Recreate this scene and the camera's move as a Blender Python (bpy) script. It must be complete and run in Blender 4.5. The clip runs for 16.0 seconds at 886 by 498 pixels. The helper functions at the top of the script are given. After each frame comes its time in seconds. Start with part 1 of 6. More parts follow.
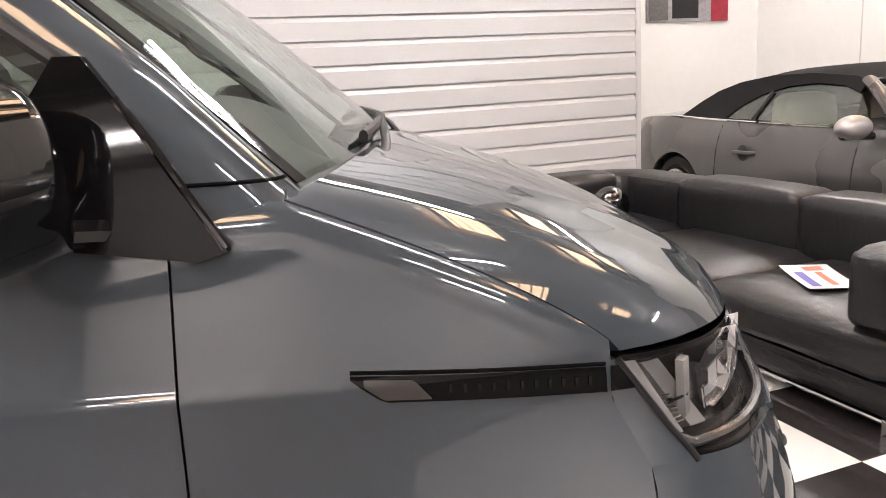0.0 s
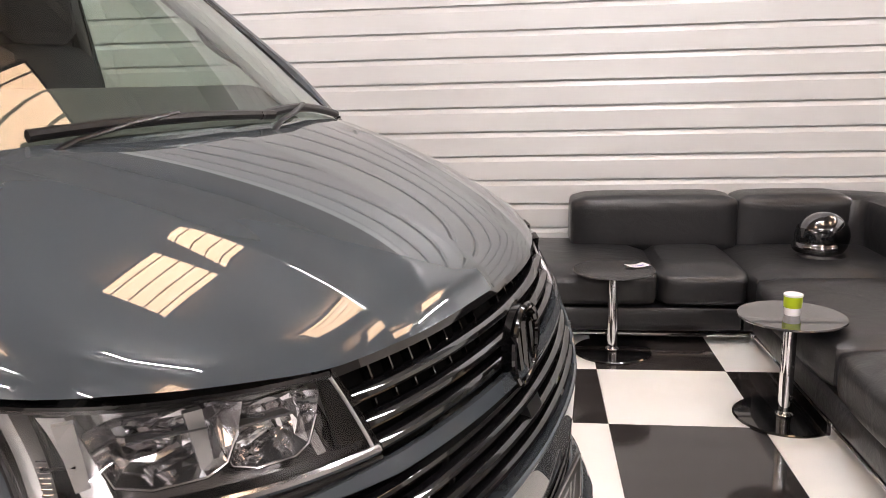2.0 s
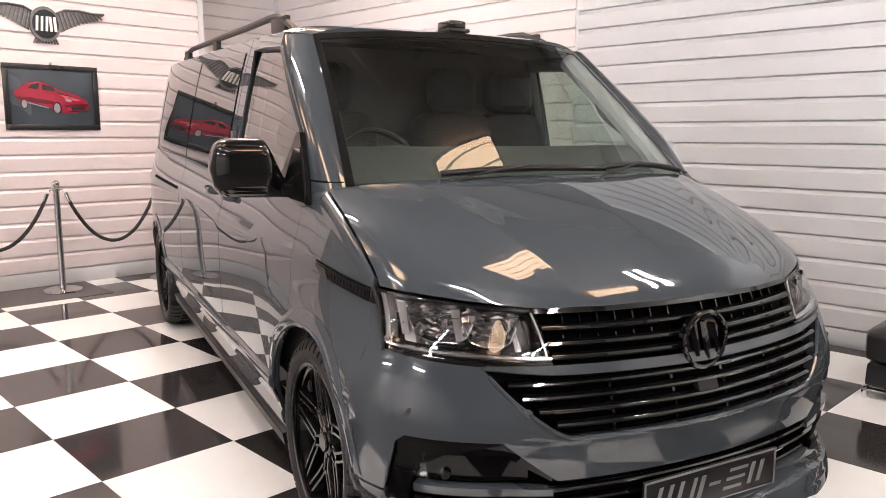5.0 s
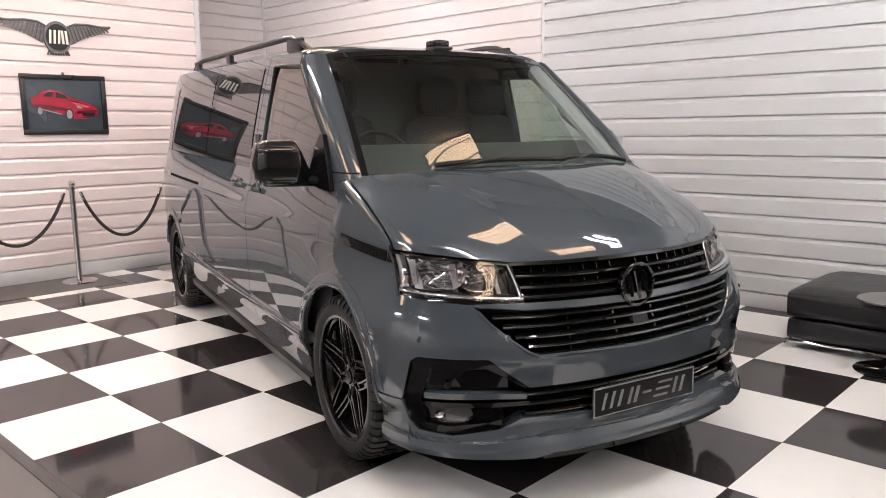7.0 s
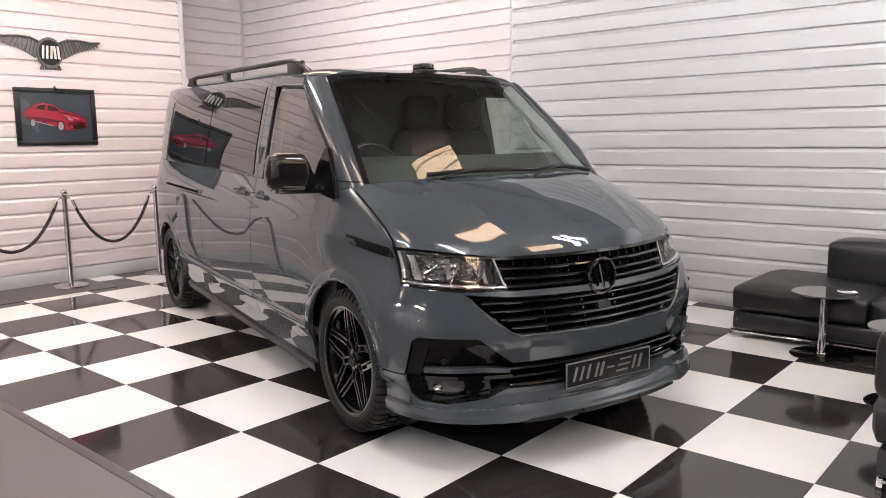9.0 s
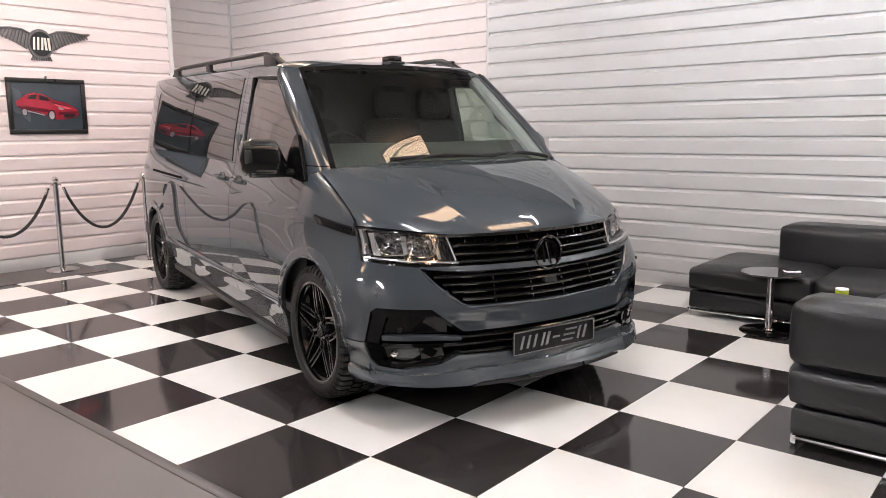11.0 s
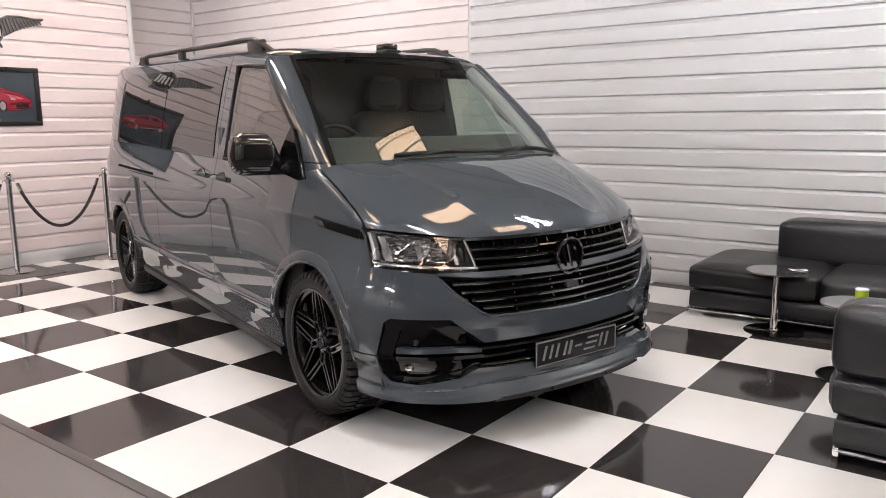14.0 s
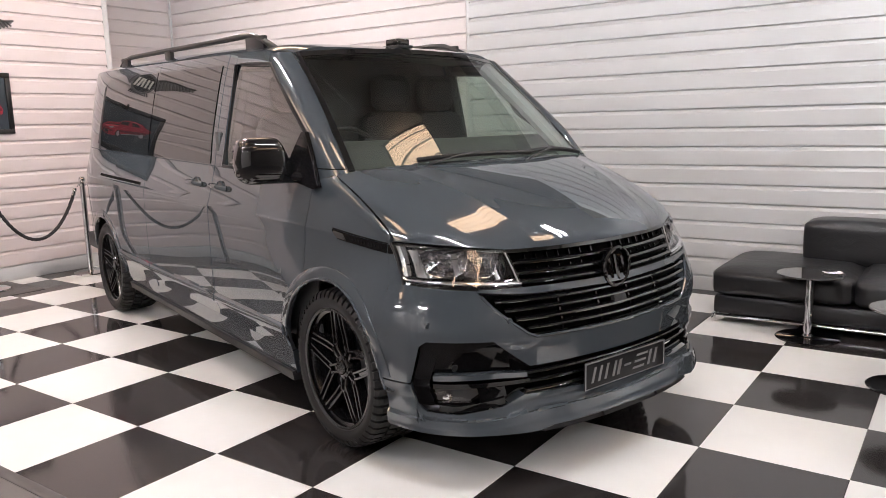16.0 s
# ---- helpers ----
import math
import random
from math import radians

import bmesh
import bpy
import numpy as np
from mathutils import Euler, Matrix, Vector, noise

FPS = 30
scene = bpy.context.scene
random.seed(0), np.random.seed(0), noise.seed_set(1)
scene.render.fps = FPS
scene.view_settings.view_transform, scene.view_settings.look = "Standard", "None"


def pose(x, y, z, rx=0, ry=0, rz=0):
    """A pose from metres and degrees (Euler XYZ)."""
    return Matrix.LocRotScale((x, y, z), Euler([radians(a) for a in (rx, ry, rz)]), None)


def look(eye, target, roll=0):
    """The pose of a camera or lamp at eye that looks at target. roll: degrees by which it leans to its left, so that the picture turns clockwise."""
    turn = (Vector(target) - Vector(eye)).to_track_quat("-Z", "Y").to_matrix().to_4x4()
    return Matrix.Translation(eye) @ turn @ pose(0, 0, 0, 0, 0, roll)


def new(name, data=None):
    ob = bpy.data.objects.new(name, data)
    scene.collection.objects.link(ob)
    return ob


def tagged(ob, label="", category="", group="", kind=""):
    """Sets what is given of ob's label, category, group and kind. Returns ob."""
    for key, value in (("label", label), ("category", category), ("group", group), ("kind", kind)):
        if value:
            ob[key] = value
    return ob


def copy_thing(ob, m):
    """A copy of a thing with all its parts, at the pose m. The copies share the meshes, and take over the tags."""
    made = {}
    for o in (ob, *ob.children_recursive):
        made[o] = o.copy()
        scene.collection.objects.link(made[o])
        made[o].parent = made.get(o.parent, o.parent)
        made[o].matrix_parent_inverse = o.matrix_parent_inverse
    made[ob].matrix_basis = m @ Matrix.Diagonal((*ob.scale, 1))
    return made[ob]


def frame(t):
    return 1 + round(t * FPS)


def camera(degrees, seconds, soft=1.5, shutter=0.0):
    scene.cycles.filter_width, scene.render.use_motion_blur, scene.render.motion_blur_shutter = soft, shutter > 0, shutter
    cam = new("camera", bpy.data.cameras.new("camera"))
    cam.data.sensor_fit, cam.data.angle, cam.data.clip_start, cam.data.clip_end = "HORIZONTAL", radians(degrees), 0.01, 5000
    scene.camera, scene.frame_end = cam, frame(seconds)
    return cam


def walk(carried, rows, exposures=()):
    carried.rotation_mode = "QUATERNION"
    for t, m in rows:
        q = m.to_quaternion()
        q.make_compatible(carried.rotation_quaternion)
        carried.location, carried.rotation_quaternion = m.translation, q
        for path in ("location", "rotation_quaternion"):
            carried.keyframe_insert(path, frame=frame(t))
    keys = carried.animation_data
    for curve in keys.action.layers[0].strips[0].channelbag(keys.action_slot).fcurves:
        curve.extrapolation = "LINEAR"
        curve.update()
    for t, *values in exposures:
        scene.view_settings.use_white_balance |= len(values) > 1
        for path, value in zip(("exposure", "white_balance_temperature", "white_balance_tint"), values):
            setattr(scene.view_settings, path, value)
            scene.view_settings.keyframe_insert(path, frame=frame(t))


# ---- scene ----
cam = camera(60.6, 16.0, soft=0.7)
PATH = [
    (0, (-0.363, -0.525, 1.322), (0.333, 1.301, 0.896), -3.4),
    (0.5, (-0.05, -0.545, 1.333), (0.515, 1.318, 0.872), -3.0),
    (1, (0.273, -0.595, 1.339), (0.579, 1.327, 0.878), -2.9),
    (1.5, (0.583, -0.617, 1.346), (0.644, 1.33, 0.895), -2.3),
    (2, (0.869, -0.481, 1.31), (0.632, 1.459, 0.886), -1.5),
    (2.5, (1.054, -0.395, 1.322), (0.454, 1.471, 0.927), -0.5),
    (3, (1.236, -0.412, 1.327), (0.291, 1.316, 0.98), -0.4),
    (3.5, (1.367, -0.596, 1.349), (0.193, 0.995, 1.047), 0.6),
    (4, (1.514, -0.805, 1.382), (0.217, 0.688, 1.083), 0.9),
    (4.5, (1.661, -0.931, 1.379), (0.265, 0.471, 1.086), 0.5),
    (4.7, (1.736, -0.966, 1.372), (0.325, 0.419, 1.074), 0.2),
    (6.8, (2.197, -1.556, 1.396), (0.826, -0.133, 1.083), -0.8),
    (7, (2.279, -1.599, 1.388), (0.916, -0.168, 1.079), -0.8),
    (7.5, (2.389, -1.679, 1.397), (1.046, -0.229, 1.095), -0.8),
    (8, (2.433, -1.815, 1.395), (1.125, -0.329, 1.107), -0.8),
    (8.5, (2.468, -1.976, 1.403), (1.175, -0.477, 1.114), -0.8),
    (9, (2.513, -2.047, 1.415), (1.22, -0.548, 1.128), -0.7),
    (11.3, (2.857, -2.155, 1.394), (1.576, -0.652, 1.073), -0.7),
    (11.5, (2.846, -2.14, 1.404), (1.575, -0.632, 1.075), -1.0),
    (12, (2.82, -2.131, 1.406), (1.57, -0.607, 1.068), -0.9),
    (12.5, (2.739, -2.116, 1.407), (1.515, -0.572, 1.066), -0.8),
    (13, (2.613, -2.114, 1.414), (1.415, -0.55, 1.073), -0.6),
    (13.5, (2.518, -2.129, 1.412), (1.335, -0.552, 1.076), -0.5),
    (14, (2.445, -2.105, 1.407), (1.259, -0.53, 1.075), -0.5),
    (14.5, (2.345, -2.001, 1.4), (1.148, -0.432, 1.073), -0.8),
    (15, (2.26, -1.916, 1.399), (1.07, -0.342, 1.075), -1.1),
    (15.5, (2.181, -1.913, 1.404), (1.019, -0.319, 1.075), -1.3),
    (16, (2.045, -1.98, 1.402), (0.911, -0.365, 1.074), -1.4),
]
walk(cam, [(t, look(eye, target, roll)) for t, eye, target, roll in PATH], [(0.0, 0.44, 7000, 13), (3.5, 0.39, 6950, 13), (7.0, 0.15, 6600, 10), (16.0, 0.13, 6550, 10)])

# ---- where the ceiling lights hang ----
PANELS = [(x, y, 90) for x, y in ((-4.0, 2.3), (-4.5, 0.6), (-2.85, 0.7), (-2.7, 2.3), (0.47, 1.7), (2.35, 2.2), (4.1, 2.5), (5.3, 3.6))] + [(x, -1.3, 90) for x in (-4.5, -2.85, -1.1, 2.25, 3.9)] + [(-2.85, -4.4, 90), (4.6, 5.0, 90)]
# First three known from reflections in the bonnet; the rest are unseen, added fill.
BATTENS = [(1.3, -0.05, 1.5, 0), (1.85, 2.81, 1.5, 0), (1.85, 2.94, 1.5, 0), (-2.6, -0.05, 1.5, 0), (-3.5, 1.75, 1.5, 0), (5.3, 5.0, 1.5, 90), (1.3, -2.9, 1.5, 0), (-2.0, -2.9, 1.5, 0), (5.4, -0.4, 1.5, 90), (-3.7, -6.2, 1.5, 0), (1.3, -6.2, 1.5, 0)]


# ---- light ----
world = bpy.data.worlds.new("showroom_world")
scene.world = world
world.use_nodes = True
world.node_tree.nodes["Background"].inputs[0].default_value = (0.9, 0.93, 1.0, 1)
world.node_tree.nodes["Background"].inputs[1].default_value = 0.015


# ---- materials ----
def material(name, color, rough=0.5, metal=0.0, coat=0.0, spread=0.06, scale=30.0, bump=0.0, bump_scale=200.0, stain=0.0, spec=0.5, per_object=0.0, rough_spread=0.05, aniso=None, coat_ior=1.5, placed=False, wrinkle=0.0):
    """A principled material with grain and large soft variation, fine relief, and a random tone for each object."""
    m = bpy.data.materials.new(name)
    m.use_nodes = True
    t = m.node_tree
    b = t.nodes["Principled BSDF"]
    co = t.nodes.new("ShaderNodeTexCoord")
    fine = t.nodes.new("ShaderNodeTexNoise")
    fine.inputs["Scale"].default_value = scale
    fine.inputs["Detail"].default_value = 6
    wide = t.nodes.new("ShaderNodeTexNoise")
    wide.inputs["Scale"].default_value = 1.3
    wide.inputs["Detail"].default_value = 3
    here = t.nodes.new("ShaderNodeNewGeometry").outputs["Position"] if placed else co.outputs["Object"]
    src = here
    if aniso:
        mp = t.nodes.new("ShaderNodeMapping")
        mp.inputs["Scale"].default_value = aniso
        t.links.new(here, mp.inputs["Vector"])
        src = mp.outputs["Vector"]
    t.links.new(src, fine.inputs["Vector"])
    t.links.new(here, wide.inputs["Vector"])
    add = t.nodes.new("ShaderNodeMath")
    add.operation = "ADD"
    mul = t.nodes.new("ShaderNodeMath")
    mul.operation = "MULTIPLY"
    mul.inputs[1].default_value = 1.0 + stain
    t.links.new(wide.outputs["Fac"], mul.inputs[0])
    t.links.new(fine.outputs["Fac"], add.inputs[0])
    t.links.new(mul.outputs[0], add.inputs[1])
    last = add.outputs[0]
    if per_object:
        info = t.nodes.new("ShaderNodeObjectInfo")
        mo = t.nodes.new("ShaderNodeMath")
        mo.operation = "MULTIPLY_ADD"
        mo.inputs[1].default_value = per_object
        t.links.new(info.outputs["Random"], mo.inputs[0])
        t.links.new(last, mo.inputs[2])
        last = mo.outputs[0]
    ramp = t.nodes.new("ShaderNodeMapRange")
    ramp.inputs["From Min"].default_value = 0.5
    ramp.inputs["From Max"].default_value = 1.5
    ramp.inputs["To Min"].default_value = 1 - spread
    ramp.inputs["To Max"].default_value = 1 + spread
    t.links.new(last, ramp.inputs["Value"])
    mix = t.nodes.new("ShaderNodeVectorMath")
    mix.operation = "SCALE"
    mix.inputs[0].default_value = color
    t.links.new(ramp.outputs["Result"], mix.inputs["Scale"])
    t.links.new(mix.outputs["Vector"], b.inputs["Base Color"])
    rr = t.nodes.new("ShaderNodeMapRange")
    rr.inputs["From Min"].default_value = 0.3
    rr.inputs["From Max"].default_value = 0.7
    rr.inputs["To Min"].default_value = max(0.0, rough - rough_spread)
    rr.inputs["To Max"].default_value = rough + rough_spread
    t.links.new(wide.outputs["Fac"], rr.inputs["Value"])
    t.links.new(rr.outputs["Result"], b.inputs["Roughness"])
    b.inputs["Metallic"].default_value = metal
    b.inputs["Coat Weight"].default_value = coat
    b.inputs["Coat Roughness"].default_value = 0.015
    b.inputs["Coat IOR"].default_value = coat_ior
    b.inputs["Specular IOR Level"].default_value = spec
    if bump:
        nz = t.nodes.new("ShaderNodeTexNoise")
        nz.inputs["Scale"].default_value = bump_scale
        nz.inputs["Detail"].default_value = 4
        bp = t.nodes.new("ShaderNodeBump")
        bp.inputs["Strength"].default_value = bump
        bp.inputs["Distance"].default_value = 0.004
        t.links.new(src, nz.inputs["Vector"])
        t.links.new(nz.outputs["Fac"], bp.inputs["Height"])
        if wrinkle:
            fold = t.nodes.new("ShaderNodeTexNoise")
            fold.inputs["Scale"].default_value = 7.0
            fold.inputs["Detail"].default_value = 2
            fold.inputs["Distortion"].default_value = 1.6
            soft_bump = t.nodes.new("ShaderNodeBump")
            soft_bump.inputs["Strength"].default_value = wrinkle
            soft_bump.inputs["Distance"].default_value = 0.03
            t.links.new(here, fold.inputs["Vector"])
            t.links.new(fold.outputs["Fac"], soft_bump.inputs["Height"])
            t.links.new(soft_bump.outputs["Normal"], bp.inputs["Normal"])
        t.links.new(bp.outputs["Normal"], b.inputs["Normal"])
    return m


def glowing(name, color, strength):
    m = bpy.data.materials.new(name)
    m.use_nodes = True
    b = m.node_tree.nodes["Principled BSDF"]
    b.inputs["Base Color"].default_value = (0.8, 0.8, 0.8, 1)
    b.inputs["Emission Color"].default_value = (*color, 1)
    b.inputs["Emission Strength"].default_value = strength
    return m


def sheet_glass(name, tint, base=0.08):
    """Thin glass: clear with a tint, and mirror gloss that grows towards grazing."""
    m = bpy.data.materials.new(name)
    m.use_nodes = True
    t = m.node_tree
    t.nodes.remove(t.nodes["Principled BSDF"])
    out = t.nodes["Material Output"]
    clear = t.nodes.new("ShaderNodeBsdfTransparent")
    clear.inputs["Color"].default_value = (*tint, 1)
    gloss = t.nodes.new("ShaderNodeBsdfGlossy")
    gloss.inputs["Roughness"].default_value = 0.01
    facing = t.nodes.new("ShaderNodeLayerWeight")
    facing.inputs["Blend"].default_value = 0.5
    power = t.nodes.new("ShaderNodeMath")
    power.operation = "POWER"
    power.inputs[1].default_value = 4.6
    t.links.new(facing.outputs["Facing"], power.inputs[0])
    fr = t.nodes.new("ShaderNodeMapRange")
    fr.inputs["To Min"].default_value = base
    fr.inputs["To Max"].default_value = 1.0
    t.links.new(power.outputs[0], fr.inputs["Value"])
    mix = t.nodes.new("ShaderNodeMixShader")
    t.links.new(fr.outputs[0], mix.inputs[0])
    t.links.new(clear.outputs[0], mix.inputs[1])
    t.links.new(gloss.outputs[0], mix.inputs[2])
    t.links.new(mix.outputs[0], out.inputs["Surface"])
    return m


PAINT = material("slate_grey_paint", (0.051, 0.062, 0.0725), 0.6, coat=1.0, spread=0.02, scale=400, spec=0.0, coat_ior=1.82)
GLOSS_BLACK = material("gloss_black_plastic", (0.0035, 0.0035, 0.004), 0.035, spec=0.75, spread=0.1, rough_spread=0.015)
PIANO_BLACK = material("piano_black_trim", (0.0035, 0.0035, 0.004), 0.04, spec=0.3, spread=0.1, rough_spread=0.015)
SATIN_BLACK = material("satin_black_plastic", (0.008, 0.008, 0.009), 0.38, spec=0.35, spread=0.12, bump=0.05, bump_scale=700)
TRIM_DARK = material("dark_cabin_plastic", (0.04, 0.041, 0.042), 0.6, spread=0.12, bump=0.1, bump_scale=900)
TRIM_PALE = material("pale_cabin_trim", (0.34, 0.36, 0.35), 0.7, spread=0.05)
# Lighter than the other cabin plastic: the windscreen's reflection is put into this colour.
DASH = material("grained_dashboard", (0.062, 0.065, 0.064), 0.55, spread=0.12, bump=0.12, bump_scale=900)
BULKHEAD = material("grey_bulkhead_panel", (0.07, 0.072, 0.071), 0.65, spread=0.1, scale=8)
CLOTH = material("dark_seat_cloth", (0.022, 0.022, 0.025), 0.85, spread=0.2, scale=300, bump=0.2, bump_scale=900)
RUBBER = material("tyre_rubber", (0.0125, 0.0122, 0.0125), 0.5, spread=0.2, bump=0.1, bump_scale=400, spec=0.3)
RIM_BLACK = material("satin_black_alloy", (0.007, 0.007, 0.008), 0.18, spec=0.55, spread=0.1)
CHROME = material("polished_chrome", (0.75, 0.75, 0.76), 0.07, metal=1.0, spread=0.03, rough_spread=0.03)
STEEL = material("brushed_steel", (0.55, 0.55, 0.56), 0.2, metal=1.0, spread=0.06)
LAMP_SILVER = material("lamp_reflector", (0.78, 0.78, 0.8), 0.1, metal=1.0, spread=0.05)
LAMP_SATIN = material("satin_lamp_trim", (0.52, 0.515, 0.51), 0.22, metal=0.55, spread=0.08)
LAMP_HOUSING = material("dark_chrome_housing", (0.48, 0.48, 0.49), 0.14, metal=0.9, spread=0.1)
LAMP_GREY = material("lamp_bezel_grey", (0.045, 0.045, 0.048), 0.4, spread=0.06)
DARK_HOLE = material("black_mesh_backing", (0.003, 0.003, 0.003), 0.8, spread=0.1, spec=0.05)
SCREEN_GLASS = sheet_glass("windscreen_glass", (0.72, 0.81, 0.75), 0.09)
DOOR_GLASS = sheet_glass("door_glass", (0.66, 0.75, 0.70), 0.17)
# Deeper tint stands for the dim cabin behind the driver's window.
SHADED_DOOR_GLASS = sheet_glass("cabin_shade_door_glass", (0.36, 0.42, 0.385), 0.2)
LENS_GLASS = sheet_glass("clear_lens", (0.96, 0.965, 0.97), 0.07)
PRIVACY = material("privacy_glass", (0.008, 0.009, 0.01), 0.02, spread=0.05, rough_spread=0.01, spec=0.5)
CLADDING = material("white_cladding", (0.55, 0.555, 0.56), 0.3, spread=0.025, scale=60, per_object=0.3, bump=0.015, bump_scale=60, aniso=(0.15, 0.15, 3), placed=True, stain=0.1, rough_spread=0.012)
# Same white boards; the pink light on the left walls is in their colour.
CLADDING_FAINT_PINK_LIT = material("faint_pink_lit_white_cladding", (0.645, 0.6, 0.595), 0.3, spread=0.025, scale=60, per_object=0.3, bump=0.015, bump_scale=60, aniso=(0.15, 0.15, 3), placed=True, stain=0.1, rough_spread=0.012)
CLADDING_PINK_LIT = material("pink_lit_white_cladding", (0.68, 0.605, 0.6), 0.3, spread=0.025, scale=60, per_object=0.3, bump=0.015, bump_scale=60, aniso=(0.15, 0.15, 3), placed=True, stain=0.1, rough_spread=0.012)
SMOKED_LENS = material("smoky_indicator_lens", (0.05, 0.046, 0.044), 0.08, coat=0.4, spread=0.1)
PLASTER = material("white_plaster", (0.72, 0.725, 0.715), 0.6, spread=0.04, scale=12, bump=0.06, bump_scale=80, stain=0.4)
WHITE_TILE = material("white_vinyl_tile", (0.84, 0.84, 0.825), 0.16, spread=0.035, scale=9, per_object=0.3, stain=0.5, bump=0.012, bump_scale=30, placed=True)
BLACK_TILE = material("black_vinyl_tile", (0.027, 0.024, 0.024), 0.09, spread=0.18, scale=14, per_object=0.4, stain=0.5, bump=0.012, bump_scale=30, rough_spread=0.03, spec=0.65, placed=True)
PLASTER_MID = material("warm_grey_plaster", (0.70, 0.67, 0.65), 0.6, spread=0.06, scale=12, bump=0.06, bump_scale=80)
PLASTER_DARK = material("taupe_plaster", (0.2, 0.185, 0.175), 0.6, spread=0.06, scale=12, bump=0.06, bump_scale=80)
CARPET = material("grey_floor_paint", (0.115, 0.103, 0.1), 0.5, spread=0.1, scale=90, stain=0.6, bump=0.1, bump_scale=250)
MAT_DARK = material("speckled_dark_mat", (0.1, 0.092, 0.09), 0.75, spread=0.5, scale=60, bump=0.5, bump_scale=120)
CEILING = material("grey_ceiling", (0.40, 0.375, 0.35), 0.8, spread=0.1, scale=8)
LEATHER = material("black_leather", (0.0145, 0.0147, 0.0165), 0.36, spread=0.2, scale=40, bump=0.25, bump_scale=160, stain=0.4, spec=0.45, wrinkle=0.13)
TABLE_GLASS = material("smoked_table_glass", (0.05, 0.05, 0.052), 0.05, coat=0.5, spread=0.05, rough_spread=0.02)
ROPE = material("black_braided_rope", (0.012, 0.011, 0.012), 0.6, spread=0.2, scale=200)
FRAME_BLACK = material("black_picture_frame", (0.012, 0.012, 0.012), 0.3, spread=0.1)
PICTURE_DARK = material("picture_slate_ground", (0.035, 0.045, 0.055), 0.25, spread=0.25, scale=5, stain=0.6)
PICTURE_RED = material("picture_red", (0.27, 0.012, 0.03), 0.3, spread=0.6, scale=9)
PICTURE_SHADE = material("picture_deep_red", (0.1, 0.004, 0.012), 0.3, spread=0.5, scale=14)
PICTURE_LIGHT = material("picture_light_red", (0.6, 0.09, 0.12), 0.3, spread=0.4, scale=14)
PICTURE_PALE = material("picture_pale", (0.3, 0.29, 0.31), 0.3, spread=0.4)
BLACK_CHROME = material("smoked_chrome", (0.17, 0.17, 0.18), 0.08, metal=1.0, spread=0.25, scale=12, rough_spread=0.03)
PEWTER = material("antique_pewter", (0.15, 0.142, 0.142), 0.35, metal=0.7, spread=0.35, scale=30)
CREAM = material("cream_enamel", (0.78, 0.75, 0.68), 0.3, spread=0.03)
PAPER = material("printed_paper", (0.82, 0.82, 0.84), 0.45, spread=0.03)
INK_BLUE = material("blue_ink", (0.16, 0.14, 0.5), 0.45, spread=0.1)
INK_RED = material("red_ink", (0.75, 0.2, 0.15), 0.45, spread=0.1)
GREEN = material("lime_green_label", (0.42, 0.55, 0.02), 0.35, spread=0.06)
CAR_SILVER = material("silver_paint", (0.5, 0.49, 0.49), 0.3, metal=0.7, coat=0.6, spread=0.04)
SOFT_TOP = material("black_canvas_hood", (0.01, 0.01, 0.012), 0.85, spec=0.2, spread=0.15, bump=0.2, bump_scale=600)
CAR_GREY = material("dark_grey_metallic", (0.13, 0.128, 0.13), 0.28, metal=0.5, coat=1.0, spread=0.05, scale=500)
PLATE_GREY = material("plate_silver_ink", (0.2, 0.2, 0.205), 0.35, spread=0.03)
UPPER_GREY = material("dark_grey_wall_paint", (0.13, 0.125, 0.12), 0.7, spread=0.08)
LOUVRE = material("louvre_bar", (0.6, 0.5, 0.4), 0.4, spread=0.05)
WARM_TUBE = glowing("warm_light_panel", (1.0, 0.69, 0.46), 7.5)
COOL_TUBE = glowing("white_led_batten", (0.94, 0.955, 1.01), 265.0)
COOL_TUBE_LOW = glowing("dimmed_led_batten", (0.94, 0.955, 1.01), 120.0)
COOL_TUBE_FILL = glowing("strong_fill_batten", (0.985, 0.955, 0.995), 360.0)


# ---- mesh helpers ----
def part(name, bm, mat, parent=None, label="", smooth=True):
    """One mesh object from a bmesh, under a thing or a part."""
    me = bpy.data.meshes.new(name)
    bmesh.ops.recalc_face_normals(bm, faces=bm.faces[:])
    if smooth:
        for f in bm.faces:
            f.smooth = True
        for e in bm.edges:
            if len(e.link_faces) == 2 and e.calc_face_angle(0) > 0.6:
                e.smooth = False
    bm.to_mesh(me)
    bm.free()
    if mat:
        me.materials.append(mat)
    ob = new(name, me)
    if parent:
        ob.parent = parent
    if label:
        tagged(ob, label)
    return ob


def thing(name, label, category, at=(0, 0, 0), turn=0.0, group="", kind=""):
    ob = new(name)
    ob.empty_display_size = 0.1
    ob.location = at
    ob.rotation_euler = (0, 0, radians(turn))
    return tagged(ob, label, category, group, kind)


def box(lo, hi, bevel=0.0, seg=2, bm=None):
    bm = bm or bmesh.new()
    r = bmesh.ops.create_cube(bm, size=1)
    for v in r["verts"]:
        v.co = Vector([lo[i] + (v.co[i] + 0.5) * (hi[i] - lo[i]) for i in range(3)])
    if bevel:
        es = list({e for v in r["verts"] for e in v.link_edges})
        bmesh.ops.bevel(bm, geom=es, offset=bevel, segments=seg, profile=0.5, affect="EDGES")
    return bm


